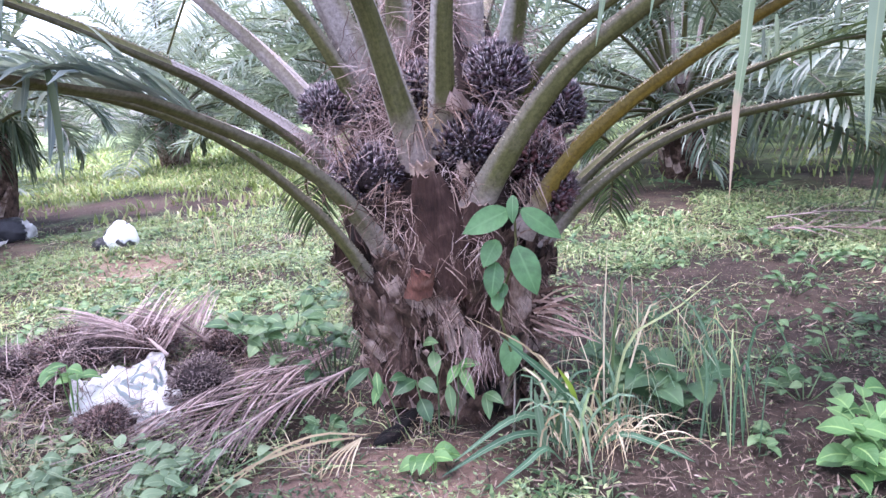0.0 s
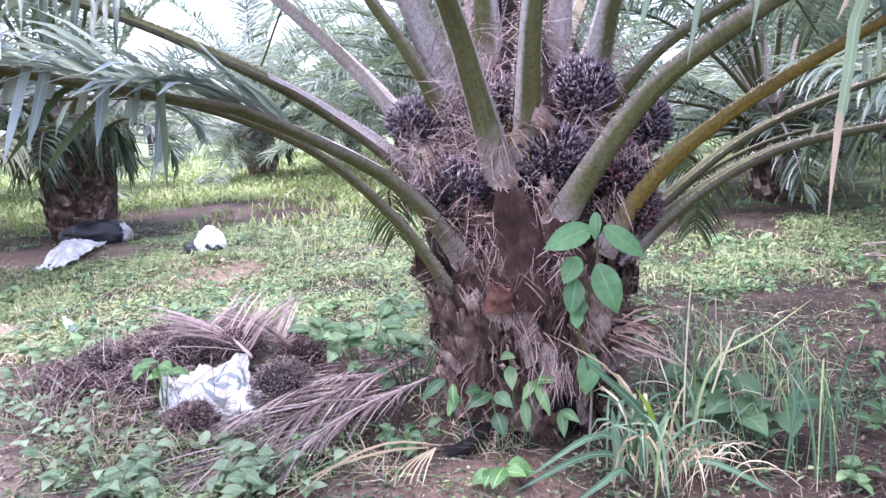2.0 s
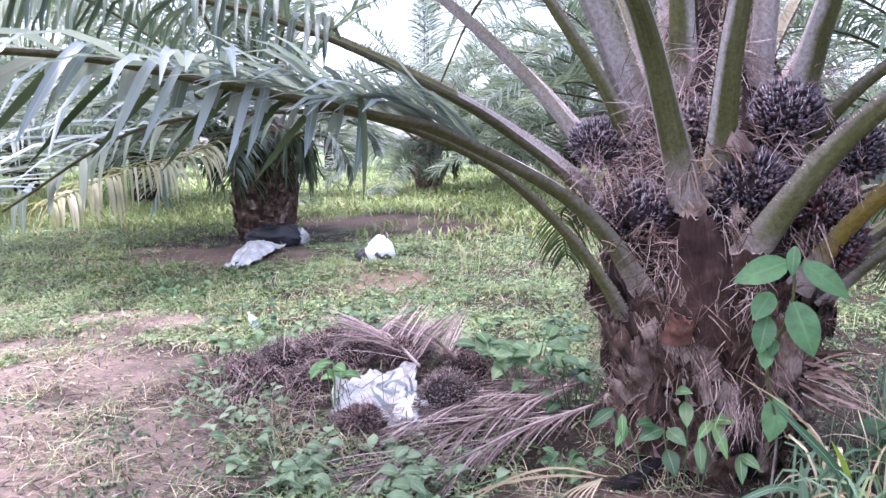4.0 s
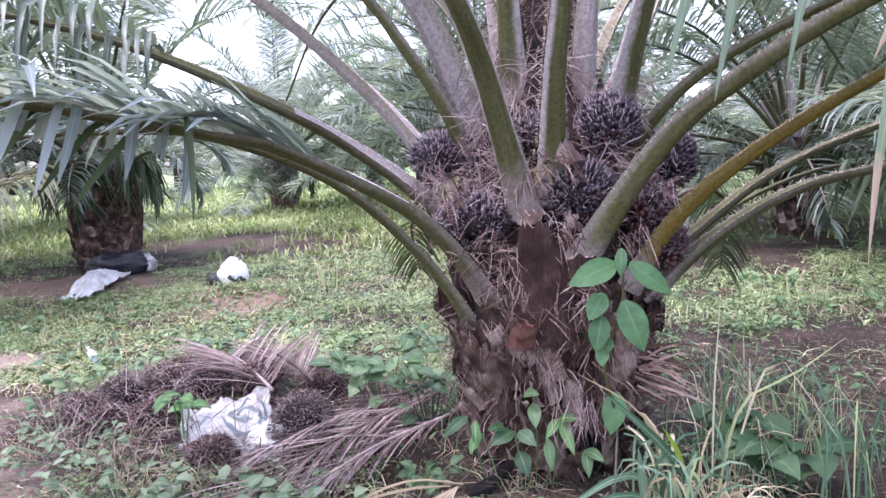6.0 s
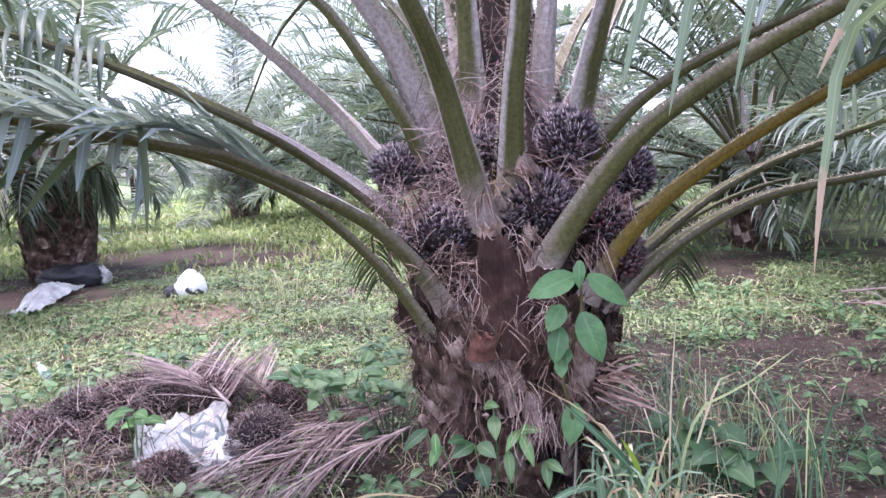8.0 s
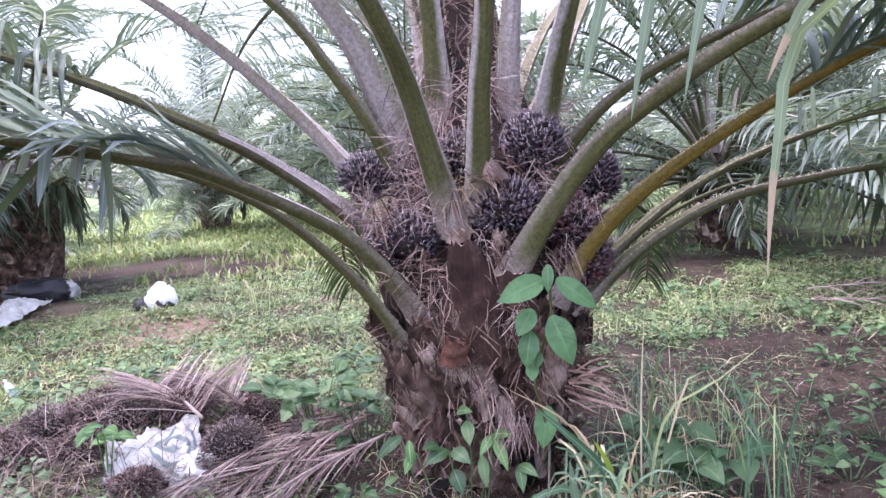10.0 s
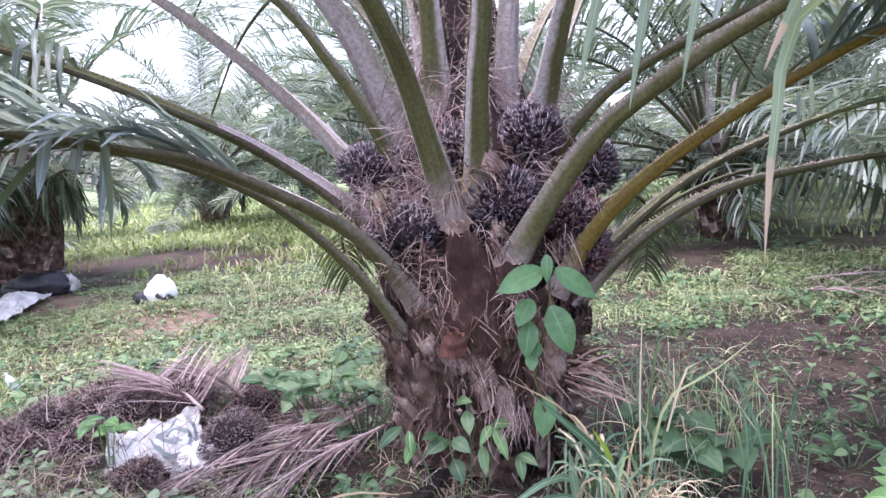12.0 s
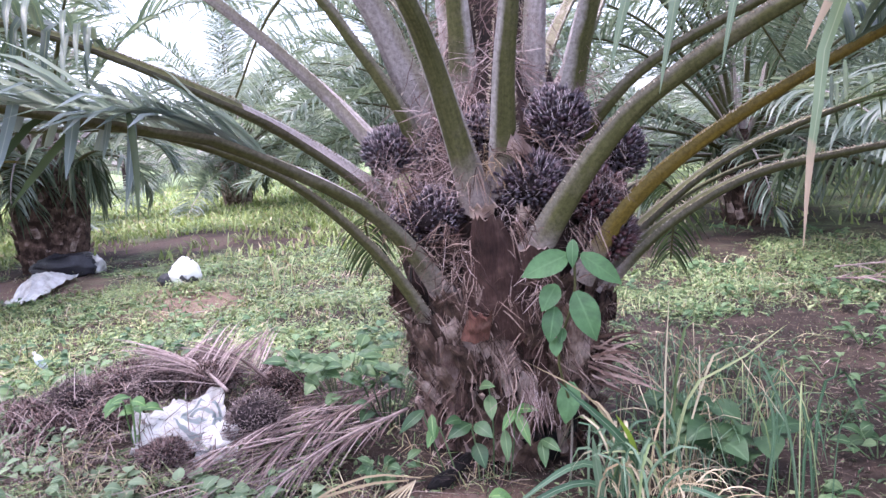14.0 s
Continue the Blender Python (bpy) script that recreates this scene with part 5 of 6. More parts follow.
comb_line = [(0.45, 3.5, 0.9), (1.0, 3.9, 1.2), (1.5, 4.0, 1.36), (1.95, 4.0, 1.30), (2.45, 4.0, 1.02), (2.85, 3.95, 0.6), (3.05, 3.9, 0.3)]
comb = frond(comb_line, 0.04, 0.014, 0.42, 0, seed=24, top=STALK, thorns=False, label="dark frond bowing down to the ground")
draped(comb, curve(comb_line, 36), 0.40, 0.98, 50, 0.46, 0.02, LEAFLET_SHADED, 214, -0.35, 1)
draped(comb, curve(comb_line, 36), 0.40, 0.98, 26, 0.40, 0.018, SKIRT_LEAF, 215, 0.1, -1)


def herringbone(f, pts, u0, u1, count, length, width, mat, seed):
    """Flat leaflets in one plane with the stalk, both sides, pointing to the tip."""
    rng, fr = random.Random(seed), spine_frames(pts)
    for i in range(count):
        k = (u0 + (u1 - u0) * i / count) * (len(pts) - 1)
        a = min(int(k), len(pts) - 2)
        t, s, up = fr[a]
        p = pts[a].lerp(pts[a + 1], k - a)
        for side in (-1, 1):
            d = (s * side + t * rng.uniform(0.5, 0.8) + up * rng.uniform(-0.15, 0.15)).normalized()
            ln = length * rng.uniform(0.8, 1.1) * (1 - 0.45 * i / count)
            line = [p + d * (ln * j / 4) + V(0, 0, -0.012 * j * j * ln * 4) for j in range(5)]
            Single(f, mat).ribbon(line, (t - d * t.dot(d)).normalized(), [width * q for q in (0.5, 1, 0.95, 0.7, 0.05)], 0.12)


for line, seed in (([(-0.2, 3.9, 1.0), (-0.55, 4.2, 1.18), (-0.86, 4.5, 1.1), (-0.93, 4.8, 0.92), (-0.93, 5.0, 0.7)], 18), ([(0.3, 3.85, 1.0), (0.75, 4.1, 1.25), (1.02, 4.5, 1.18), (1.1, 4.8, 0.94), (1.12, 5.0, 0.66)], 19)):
    herringbone(frond(line, 0.06, 0.012, 0.4, 0, seed=seed, thorns=False, label="frond drooping behind the trunk"), curve(line, 36), 0.52, 0.99, 24, 0.27, 0.019, LEAFLET_SHADED, 220 + seed)
frond([(0.1, 3.8, 1.6), (0.5, 4.5, 2.4), (1.1, 5.4, 2.9), (1.9, 6.3, 2.7), (2.6, 7.0, 2.1)], 0.09, 0.02, 0.3, 90, 0.62, seed=20, width=0.024, leaf=LEAFLET)
frond([(-0.2, 3.8, 1.6), (-0.6, 4.5, 2.4), (-1.2, 5.4, 2.9), (-1.9, 6.2, 2.7), (-2.5, 6.9, 2.1)], 0.09, 0.02, 0.3, 90, 0.62, seed=21, width=0.024, leaf=LEAFLET_SHEEN)
frond([(-0.3, 3.9, 1.8), (-0.75, 4.7, 2.8), (-1.4, 5.9, 3.5), (-2.3, 7.2, 3.7), (-3.2, 8.4, 3.2)], 0.09, 0.02, 0.2, 90, 0.75, seed=22, width=0.02)
frond([(0.35, 3.9, 1.8), (0.9, 4.7, 2.8), (1.7, 5.9, 3.5), (2.7, 7.2, 3.7), (3.7, 8.4, 3.2)], 0.09, 0.02, 0.2, 120, 0.75, seed=23, width=0.022, leaf=LEAFLET_SHADED)

# single long leaflets that hang from the fronds overhead
for pts, w in (([(0.66, 0.85, 1.78), (0.53, 1.0, 1.69), (0.49, 1.0, 1.52), (0.478, 1.0, 1.42), (0.47, 1.0, 1.31)], 0.022), ([(0.72, 1.0, 1.86), (0.60, 1.08, 1.78), (0.55, 1.1, 1.70), (0.51, 1.1, 1.62)], 0.03),
               ([(0.66, 2.3, 2.3), (0.60, 2.3, 2.04), (0.56, 2.3, 1.84), (0.52, 2.3, 1.63)], 0.04), ([(0.40, 0.85, 1.9), (0.36, 0.9, 1.76), (0.34, 0.9, 1.68), (0.32, 0.9, 1.58)], 0.018),
               ([(0.37, 1.5, 2.1), (0.31, 1.5, 1.86), (0.28, 1.5, 1.75), (0.25, 1.5, 1.63)], 0.03), ([(1.05, 1.6, 1.9), (1.03, 1.6, 1.65), (1.02, 1.6, 1.5), (1.015, 1.6, 1.31)], 0.045),
               ([(-1.40, 1.9, 1.74), (-1.52, 1.9, 1.74), (-1.50, 1.88, 1.66), (-1.46, 1.88, 1.55)], 0.045), ([(-1.55, 1.85, 1.78), (-1.64, 1.85, 1.76), (-1.63, 1.84, 1.70), (-1.60, 1.84, 1.62)], 0.04), ([(-1.10, 2.0, 1.66), (-1.07, 1.95, 1.60), (-1.06, 1.93, 1.48), (-1.065, 1.92, 1.33)], 0.022)):
    c = curve(pts, 9)
    hang = Geo()
    hang.ribbon(c, V(1, 0.15, 0).normalized(), [w * k for k in (0.7, 0.9, 1, 1, 0.95, 0.8, 0.6, 0.36, 0.03)], 0.12)
    part("hanging_leaflet", hang, [LEAFLET_TIP if 0.65 < pts[0][0] < 1 and pts[0][1] < 2 else LEAFLET_SHADED if w == 0.022 else LEAFLET_SHEEN if pts[0][0] < -1 else LEAFLET_PALE], tree, "long pale hanging leaflet")

pts, g = curve([(-6.7, 10.3, 1.62), (-6.25, 8.7, 1.66), (-5.9, 7.3, 1.42), (-5.95, 6.2, 1.24), (-5.9, 5.2, 1.0)], 24), Geo()
stalk(g, pts, taper(24, 0.06, 0.01, 1.0))
bowed = part("frond", g, [STALK_OLD, STALK_EDGE], left_palm, "yellowing frond bowed towards the path")
leaflets(Single(bowed, LEAFLET_OLD), pts, 0.4, 0.99, 50, 0.6, 0.04, 0.75, 4, random.Random(88), 0, 0.05, (-1, 1), 0.0)

# ---- plants ----
def leaf_geo(geo, root, tip, width, sag=0.12, mat=0, face=None, fold=0.12, oval=False):
    """A pointed oval leaf from root to tip."""
    root, tip = Vector(root), Vector(tip)
    d = tip - root
    n = 7
    face = Vector(face) if face else V(0, -0.75, 0.65)
    side = d.cross(face)
    side = side.normalized() if side.length > 1e-5 else V(1, 0, 0)
    nrm = side.cross(d).normalized()
    pts = [root + d * (i / n) + nrm * (sag * d.length * math.sin(math.pi * i / n)) for i in range(n + 1)]
    geo.ribbon(pts, side, [width * w for w in ((0.2, 0.72, 0.96, 1.0, 0.93, 0.74, 0.42, 0.02) if oval else (0.10, 0.62, 0.93, 1.0, 0.9, 0.68, 0.36, 0.02))], fold, mat)


def leaf_part(parent, root, tip, width, mat, **kw):
    g = Geo()
    leaf_geo(g, root, tip, width, **kw)
    return part("leaf", g, [mat], parent)


vine = thing("climbing_vine", (0.24, 2.9, height(0.24, 2.9)), "green climbing vine with broad leaves on the palm trunk", "vine")
g = Geo()
g.tube(curve([(0.24, 2.98, 0.02), (0.25, 2.92, 0.35), (0.2, 2.86, 0.62), (0.27, 2.80, 0.88), (0.27, 2.79, 1.06)], 16), [0.006] * 16, 6)
part("stem", g, [STALK], vine)
for a, b, w in (((0.25, 2.78, 1.05), (0.06, 2.73, 0.975), 0.105), ((0.30, 2.79, 1.05), (0.455, 2.77, 0.925), 0.085), ((0.27, 2.78, 1.11), (0.262, 2.75, 1.0), 0.05), ((0.20, 2.79, 0.93), (0.135, 2.75, 0.83), 0.085),
                ((0.275, 2.79, 0.90), (0.345, 2.74, 0.705), 0.115), ((0.19, 2.79, 0.84), (0.16, 2.75, 0.70), 0.085), ((0.22, 2.79, 0.75), (0.205, 2.76, 0.69), 0.04), ((0.19, 2.79, 0.71), (0.185, 2.76, 0.64), 0.055),
                ((0.255, 2.93, 0.48), (0.22, 2.88, 0.31), 0.10)):
    leaf_part(vine, a, b, w, VINE, face=(-0.15 + 3 * (w - 0.08), -0.9, 0.4), oval=True, sag=0.06, fold=0.07)

sprouts = thing("seedlings", (-0.15, 2.95, height(-0.15, 2.95)), "green seedlings with pointed leaves at the foot of the palm", "plant")
g = Geo()
for p in ((-0.40, 0.33), (-0.33, 0.27), (-0.19, 0.28), (0.0, 0.33), (-0.1, 0.44), (-0.04, 0.24)):
    g = Geo()
    g.tube(curve([(p[0] * 0.7 - 0.03, 3.02, 0.0), (p[0] * 0.9, 3.0, p[1] * 0.6), (p[0], 2.99, p[1])], 6), [0.004] * 6, 5)
    part("stem", g, [WEED], sprouts)
for a, b, w, m in (((-0.39, 0.35), (-0.50, 0.27), 0.055, WEED), ((-0.34, 0.28), (-0.38, 0.20), 0.05, BRIGHT), ((-0.19, 0.28), (-0.29, 0.24), 0.07, WEED), ((-0.17, 0.28), (-0.09, 0.24), 0.07, WEED), ((-0.17, 0.19), (-0.13, 0.10), 0.075, WEED),
                   ((0.01, 0.34), (0.07, 0.20), 0.05, BRIGHT), ((0.01, 0.34), (0.11, 0.36), 0.05, BRIGHT), ((0.01, 0.34), (-0.05, 0.27), 0.045, BRIGHT), ((-0.04, 0.25), (-0.03, 0.13), 0.05, WEED), ((-0.14, 0.45), (-0.07, 0.47), 0.05, WEED),
                   ((-0.10, 0.41), (-0.09, 0.32), 0.06, WEED), ((-0.23, 0.30), (-0.30, 0.31), 0.05, WEED), ((-0.36, 0.33), (-0.35, 0.24), 0.04, BRIGHT), ((0.12, 0.2), (0.13, 0.1), 0.05, WEED), ((0.12, 0.2), (0.2, 0.17), 0.05, WEED)):
    m = WEED_DARK_AND_SHADE if m is WEED and int(a[0] * 100) % 2 else m
    leaf_part(sprouts, (a[0], 2.99, a[1]), (b[0], 2.92, b[1]), w, m)


def weed(loc, h, n, ln, w, mat, seed, label, spread=0.2, group="weeds round the palm", tiers=1):
    """A leafy weed: a few stems with pairs of leaves."""
    rng = random.Random(seed)
    x, y = loc
    z = height(x, y)
    e = thing("weed", (x, y, z), label, "weed", group)
    for i in range(n):
        stems = Geo()
        a = rng.uniform(0, 6.283)
        r = spread * math.sqrt(rng.random())
        top = V(x + math.cos(a) * r, y + math.sin(a) * r, z + h * rng.uniform(0.5, 1.0))
        stems.tube(curve([(x + 0.2 * r * math.cos(a), y + 0.2 * r * math.sin(a), z - 0.01), (x + 0.7 * r * math.cos(a), y + 0.7 * r * math.sin(a), z + 0.6 * (top.z - z)), top], 5), [0.0035] * 5, 5)
        part("stem", stems, [mat], e)
        for k in range(rng.choice((2, 3)) * tiers):
            b = a + rng.uniform(-1.6, 1.6) * (1 if tiers == 1 else 2) + (0 if k else rng.uniform(-0.4, 0.4))
            d = V(math.cos(b), math.sin(b), rng.uniform(-0.45, 0.35)).normalized() * ln * rng.uniform(0.7, 1.15)
            root = top - UP * (0.02 if tiers == 1 else 0.055) * k
            root.z = max(root.z, z + 0.03)
            leaf_part(e, root, root + d, w * rng.uniform(0.75, 1.15), mat, face=(rng.uniform(-0.3, 0.3), -0.35, 0.9), sag=rng.uniform(0.05, 0.2))
    return e


weed((1.66, 2.44), 0.26, 17, 0.125, 0.09, BRIGHT, 31, "bright green leafy bush on the bare soil", 0.24, tiers=2)
weed((-0.12, 2.66), 0.12, 4, 0.12, 0.075, BRIGHT, 32, "light green broad-leaved weed before the trunk", 0.05)
weed((0.97, 2.98), 0.27, 7, 0.19, 0.125, WEED_DARK_AND_SHADE, 33, "dark green broad-leaved weed in the grass", 0.18)
weed((0.76, 3.15), 0.32, 6, 0.18, 0.12, WEED_DARK_AND_SHADE, 34, "dark green broad-leaved weed in the grass", 0.14)
weed((-1.0, 3.95), 0.36, 24, 0.135, 0.08, WEED, 35, "green broad-leaved weed beside the dead fronds", 0.34)
weed((-0.68, 3.7), 0.36, 14, 0.125, 0.07, WEED_DARK_AND_SHADE, 36, "green weed against the palm's foot", 0.22)
weed((-0.63, 3.0), 0.12, 9, 0.085, 0.05, WEED, 37, "low green weed on the soil", 0.15)
weed((-1.93, 3.33), 0.3, 4, 0.11, 0.075, BRIGHT, 38, "upright weed beside the white sack", 0.06)
weed((-1.45, 2.68), 0.10, 17, 0.10, 0.06, WEED_PALE, 39, "low broad-leaved weed in front of the heap", 0.3)
weed((-1.1, 2.72), 0.11, 18, 0.095, 0.058, WEED_PALE, 40, "low broad-leaved weed in front of the heap", 0.26)
weed((-1.95, 2.75), 0.11, 20, 0.085, 0.052, WEED_PALE, 41, "low broad-leaved weed in front of the heap", 0.3)
weed((-2.5, 3.25), 0.12, 26, 0.07, 0.045, WEED_PALE, 42, "grey-green weed beside the path", 0.36)
weed((-2.85, 3.6), 0.12, 12, 0.07, 0.045, WEED_PALE, 43, "grey-green weed beside the path", 0.28)
weed((-2.2, 4.6), 0.18, 6, 0.11, 0.07, WEED, 44, "green weed behind the heap", 0.22)
weed((1.62, 3.15), 0.12, 6, 0.09, 0.06, WEED, 45, "small weed on bare soil", 0.15)
weed((1.2, 2.75), 0.08, 5, 0.07, 0.045, WEED, 46, "small weed on bare soil", 0.15)
for i, (x, y) in enumerate([(1.9, 4.3), (2.4, 5.0), (1.4, 4.4), (2.9, 5.8), (1.5, 5.7), (3.3, 6.9), (2.1, 6.6), (-3.3, 4.4), (-3.9, 5.4), (-2.6, 5.3), (-1.6, 5.2), (-0.9, 5.6), (-5.6, 7.4), (-4.3, 6.6), (3.2, 10.9), (4.4, 10.6),
                             (-3.1, 3.9), (-3.6, 4.9), (-2.9, 4.7), (-4.9, 5.9), (-3.4, 5.9), (-2.3, 6.2), (-5.6, 6.5), (-2.5, 4.95), (-3.2, 6.6), (-2.2, 5.6), (2.6, 4.2), (3.4, 5.4), (2.0, 3.6), (1.3, 3.9), (2.9, 6.6), (2.2, 8.0), (1.4, 7.0)]):
    weed((x, y), 0.11 + 0.02 * (i % 5), 6 + i % 4, 0.075 + 0.012 * (i % 4), 0.045 + 0.006 * (i % 4), WEED_DARK_AND_SHADE if i % 3 == 2 else WEED, 50 + i, "small green weed among litter", 0.3, "small weeds")


def blades(name, loc, label, items, group=""):
    """A clump of long grass: each blade an arched strip."""
    e = thing(name, (loc[0], loc[1], height(*loc)), label, "grass", group)
    for pts, w, mat in items:
        c, g = curve(pts, 10), Geo()
        s = (c[6] - c[2]).cross(V(0.1, -1, 0.7))
        g.ribbon(c, s.normalized(), [w * k for k in (0.6, 0.8, 0.95, 1, 1, 1, 0.9, 0.7, 0.45, 0.04)], 0.15)
        part("blade", g, [mat], e)
    return e


def tuft(x, y, n, h, reach, w, mats, seed):
    rng, out = random.Random(seed), []
    z = height(x, y)
    for _ in range(n):
        a, k = rng.uniform(0, 6.283), rng.uniform(0.3, 1.0)
        dx, dy = math.cos(a) * reach * k, math.sin(a) * reach * k
        hh = h * rng.uniform(0.6, 1.1)
        sx, sy = x + rng.gauss(0, 0.35 * reach), y + rng.gauss(0, 0.35 * reach)
        out.append(([(sx, sy, height(sx, sy) - 0.01), (sx + dx * 0.25, sy + dy * 0.25, z + hh * 0.7), (sx + dx * 0.7, sy + dy * 0.7, z + hh * rng.uniform(0.8, 1.0)), (sx + dx * 1.2, sy + dy * 1.2, z + hh * rng.uniform(0.15, 0.8))], w * rng.uniform(0.6, 1.2), rng.choice(mats)))
    return out


blades("long_grass", (0.46, 2.78), "long arching blue-green grass clump with a lime blade",
       [([(0.46, 2.80, 0), (0.36, 2.78, 0.15), (0.22, 2.72, 0.19), (-0.04, 2.62, 0.06)], 0.03, BLADE), ([(0.45, 2.78, 0), (0.33, 2.75, 0.10), (0.18, 2.7, 0.11), (-0.09, 2.58, 0.02)], 0.028, BLADE),
        ([(0.36, 2.72, 0.0), (0.335, 2.7, 0.12), (0.32, 2.69, 0.24), (0.31, 2.67, 0.34)], 0.036, BLADE), ([(0.53, 2.84, 0.0), (0.51, 2.82, 0.14), (0.47, 2.76, 0.29), (0.40, 2.66, 0.43)], 0.024, LIME),
        ([(0.54, 2.82, 0.0), (0.50, 2.79, 0.16), (0.41, 2.74, 0.32), (0.18, 2.66, 0.57)], 0.036, BLADE), ([(0.53, 2.85, 0.0), (0.47, 2.82, 0.2), (0.31, 2.75, 0.47), (0.05, 2.66, 0.66)], 0.009, STRAW),
        ([(0.42, 2.66, 0.0), (0.34, 2.62, 0.10), (0.27, 2.58, 0.07), (0.12, 2.5, 0.0)], 0.026, BLADE), ([(0.55, 2.75, 0.0), (0.66, 2.7, 0.10), (0.78, 2.65, 0.08), (0.95, 2.6, 0.0)], 0.024, BLADE)]
       + tuft(0.47, 2.76, 44, 0.34, 0.32, 0.013, [BLADE, BLADE, BLADE, BLADE, STRAW, GRASS], 61))
blades("tall_grass", (1.1, 2.72), "tall drooping blue-green grass on the bare soil",
       [([(1.11, 2.72, 0), (1.08, 2.74, 0.32), (0.98, 2.75, 0.60), (0.91, 2.75, 0.66), (0.84, 2.75, 0.60)], 0.013, BLADE), ([(1.17, 2.72, 0), (1.15, 2.75, 0.37), (1.04, 2.75, 0.57), (0.93, 2.75, 0.54)], 0.012, BLADE),
        ([(1.0, 2.75, 0), (1.03, 2.75, 0.33), (0.99, 2.75, 0.47), (0.93, 2.74, 0.42)], 0.014, BLADE), ([(1.2, 2.8, 0), (1.22, 2.78, 0.44), (1.30, 2.76, 0.54), (1.42, 2.76, 0.28)], 0.013, BLADE),
        ([(1.12, 2.7, 0), (1.13, 2.7, 0.25), (1.16, 2.68, 0.4), (1.2, 2.66, 0.2)], 0.013, BLADE), ([(0.62, 2.85, 0), (0.62, 2.8, 0.5), (0.635, 2.75, 0.91)], 0.008, STRAW), ([(0.63, 2.85, 0.0), (0.72, 2.8, 0.46), (0.9, 2.76, 0.6), (1.09, 2.75, 0.75)], 0.012, GRASS),
        ([(0.66, 2.9, 0.0), (0.84, 2.85, 0.62), (0.98, 2.8, 0.5), (1.1, 2.76, 0.3)], 0.009, STRAW), ([(0.66, 2.95, 0.0), (0.7, 2.9, 0.6), (0.78, 2.9, 0.75), (0.95, 2.9, 0.6)], 0.012, GRASS)]
       + tuft(0.74, 3.0, 60, 0.42, 0.34, 0.005, [BLADE, STRAW, BLADE, GRASS], 62) + tuft(0.85, 3.5, 60, 0.5, 0.4, 0.005, [BLADE, GRASS, STRAW, BLADE], 63)
       + tuft(1.12, 2.8, 8, 0.5, 0.3, 0.006, [BLADE, BLADE, GRASS], 66) + tuft(1.15, 3.4, 40, 0.42, 0.4, 0.005, [GRASS, STRAW, BLADE], 67))
blades("dry_grass", (0.66, 2.85), "dry straw-coloured grass clump on the soil", tuft(0.66, 2.80, 70, 0.15, 0.26, 0.005, [STRAW], 64))
blades("dry_grass", (-0.62, 2.72), "dry straw-coloured grass lying on the soil",
       [([(-0.45, 2.78, 0.12), (-0.62, 2.7, 0.14), (-0.85, 2.62, 0.10), (-1.05, 2.5, 0.02)], 0.012, STRAW), ([(-0.40, 2.8, 0.12), (-0.6, 2.72, 0.17), (-0.8, 2.64, 0.12), (-1.0, 2.45, 0.02)], 0.010, STRAW)]
       + [([(-0.42, 2.78, 0.12), (-0.45 - 0.02 * k, 2.72, 0.07), (-0.47 - 0.03 * k, 2.64, 0.0)], 0.007, STRAW) for k in range(6)])
blades("tall_grass", (-2.55, 8.2), "pale grass stalks in the meadow", tuft(-2.6, 8.2, 14, 0.4, 0.3, 0.014, [STRAW, GRASS], 65))

# ---- heap of old bunches and dead fronds ----
for i, (x, y, z, r) in enumerate([(-2.55, 3.6, 0.06, 0.17), (-2.62, 3.98, 0.08, 0.2), (-2.35, 4.12, 0.1, 0.2), (-1.68, 3.76, 0.19, 0.15), (-1.47, 4.4, 0.08, 0.18), (-1.33, 3.46, 0.11, 0.21), (-1.70, 3.16, 0.05, 0.12),
                                  (-2.22, 3.62, 0.05, 0.17), (-1.35, 4.08, 0.09, 0.19), (-2.1, 3.98, 0.10, 0.18), (-2.85, 3.85, 0.06, 0.16), (-1.95, 4.3, 0.12, 0.18)]):
    bunch(None, "old_fruit_bunch", (x, y, z + height(x, y)), (r * (0.95 + 0.06 * (i * 7 % 5)), r, r * (0.5 + 0.08 * (i * 3 % 4))), 200 + i, [HUSK_GREY if i % 4 == 1 else HUSK, HUSK_GREY], 1300, 1000 + 80 * (i % 5),
          "dried brown empty fruit bunch in the heap", 0.9)


def heap_straw():
    """Broken mauve-brown leaflet ribs strewn over and round the heap."""
    rng, g = random.Random(90), Geo()
    for _ in range(3600):
        a, q = rng.uniform(0, 6.283), math.sqrt(rng.random())
        x, y = -2.0 + 1.25 * q * math.cos(a), 3.85 + 0.95 * q * math.sin(a)
        z = height(x, y) + 0.01 + 0.27 * (1 - q * q) * rng.random()
        b, ln = rng.gauss(2.3, 0.9), rng.uniform(0.05, 0.34)
        d = V(math.cos(b), math.sin(b), rng.gauss(0, 0.18))
        pts = [V(x, y, z) + d * (ln * k / 3) + UP * (0.04 * ln * k * (3 - k)) for k in range(4)]
        g.ribbon([V(p.x, p.y, max(p.z, height(p.x, p.y) + 0.006)) for p in pts], V(-d.y, d.x, 0.2).normalized(), [rng.uniform(0.0015, 0.005)] * 3 + [0.001], 0.0, 0 if rng.random() < 0.7 else 1)
    whole("heap_straw", g, [DEAD, SHAG], (0, 0, 0), "broken mauve-brown leaflet ribs strewn over the heap", "debris", kind="stuff", smooth=False)


heap_straw()


class Lying(Single):
    """Leaflets that stay above the ground."""

    def ribbon(self, pts, sides, widths, fold=0.0, mat=0):
        low = [V(p.x, p.y, max(p.z, height(p.x, p.y) + 0.012)) for p in pts]
        Single.ribbon(self, low, sides, widths, fold)


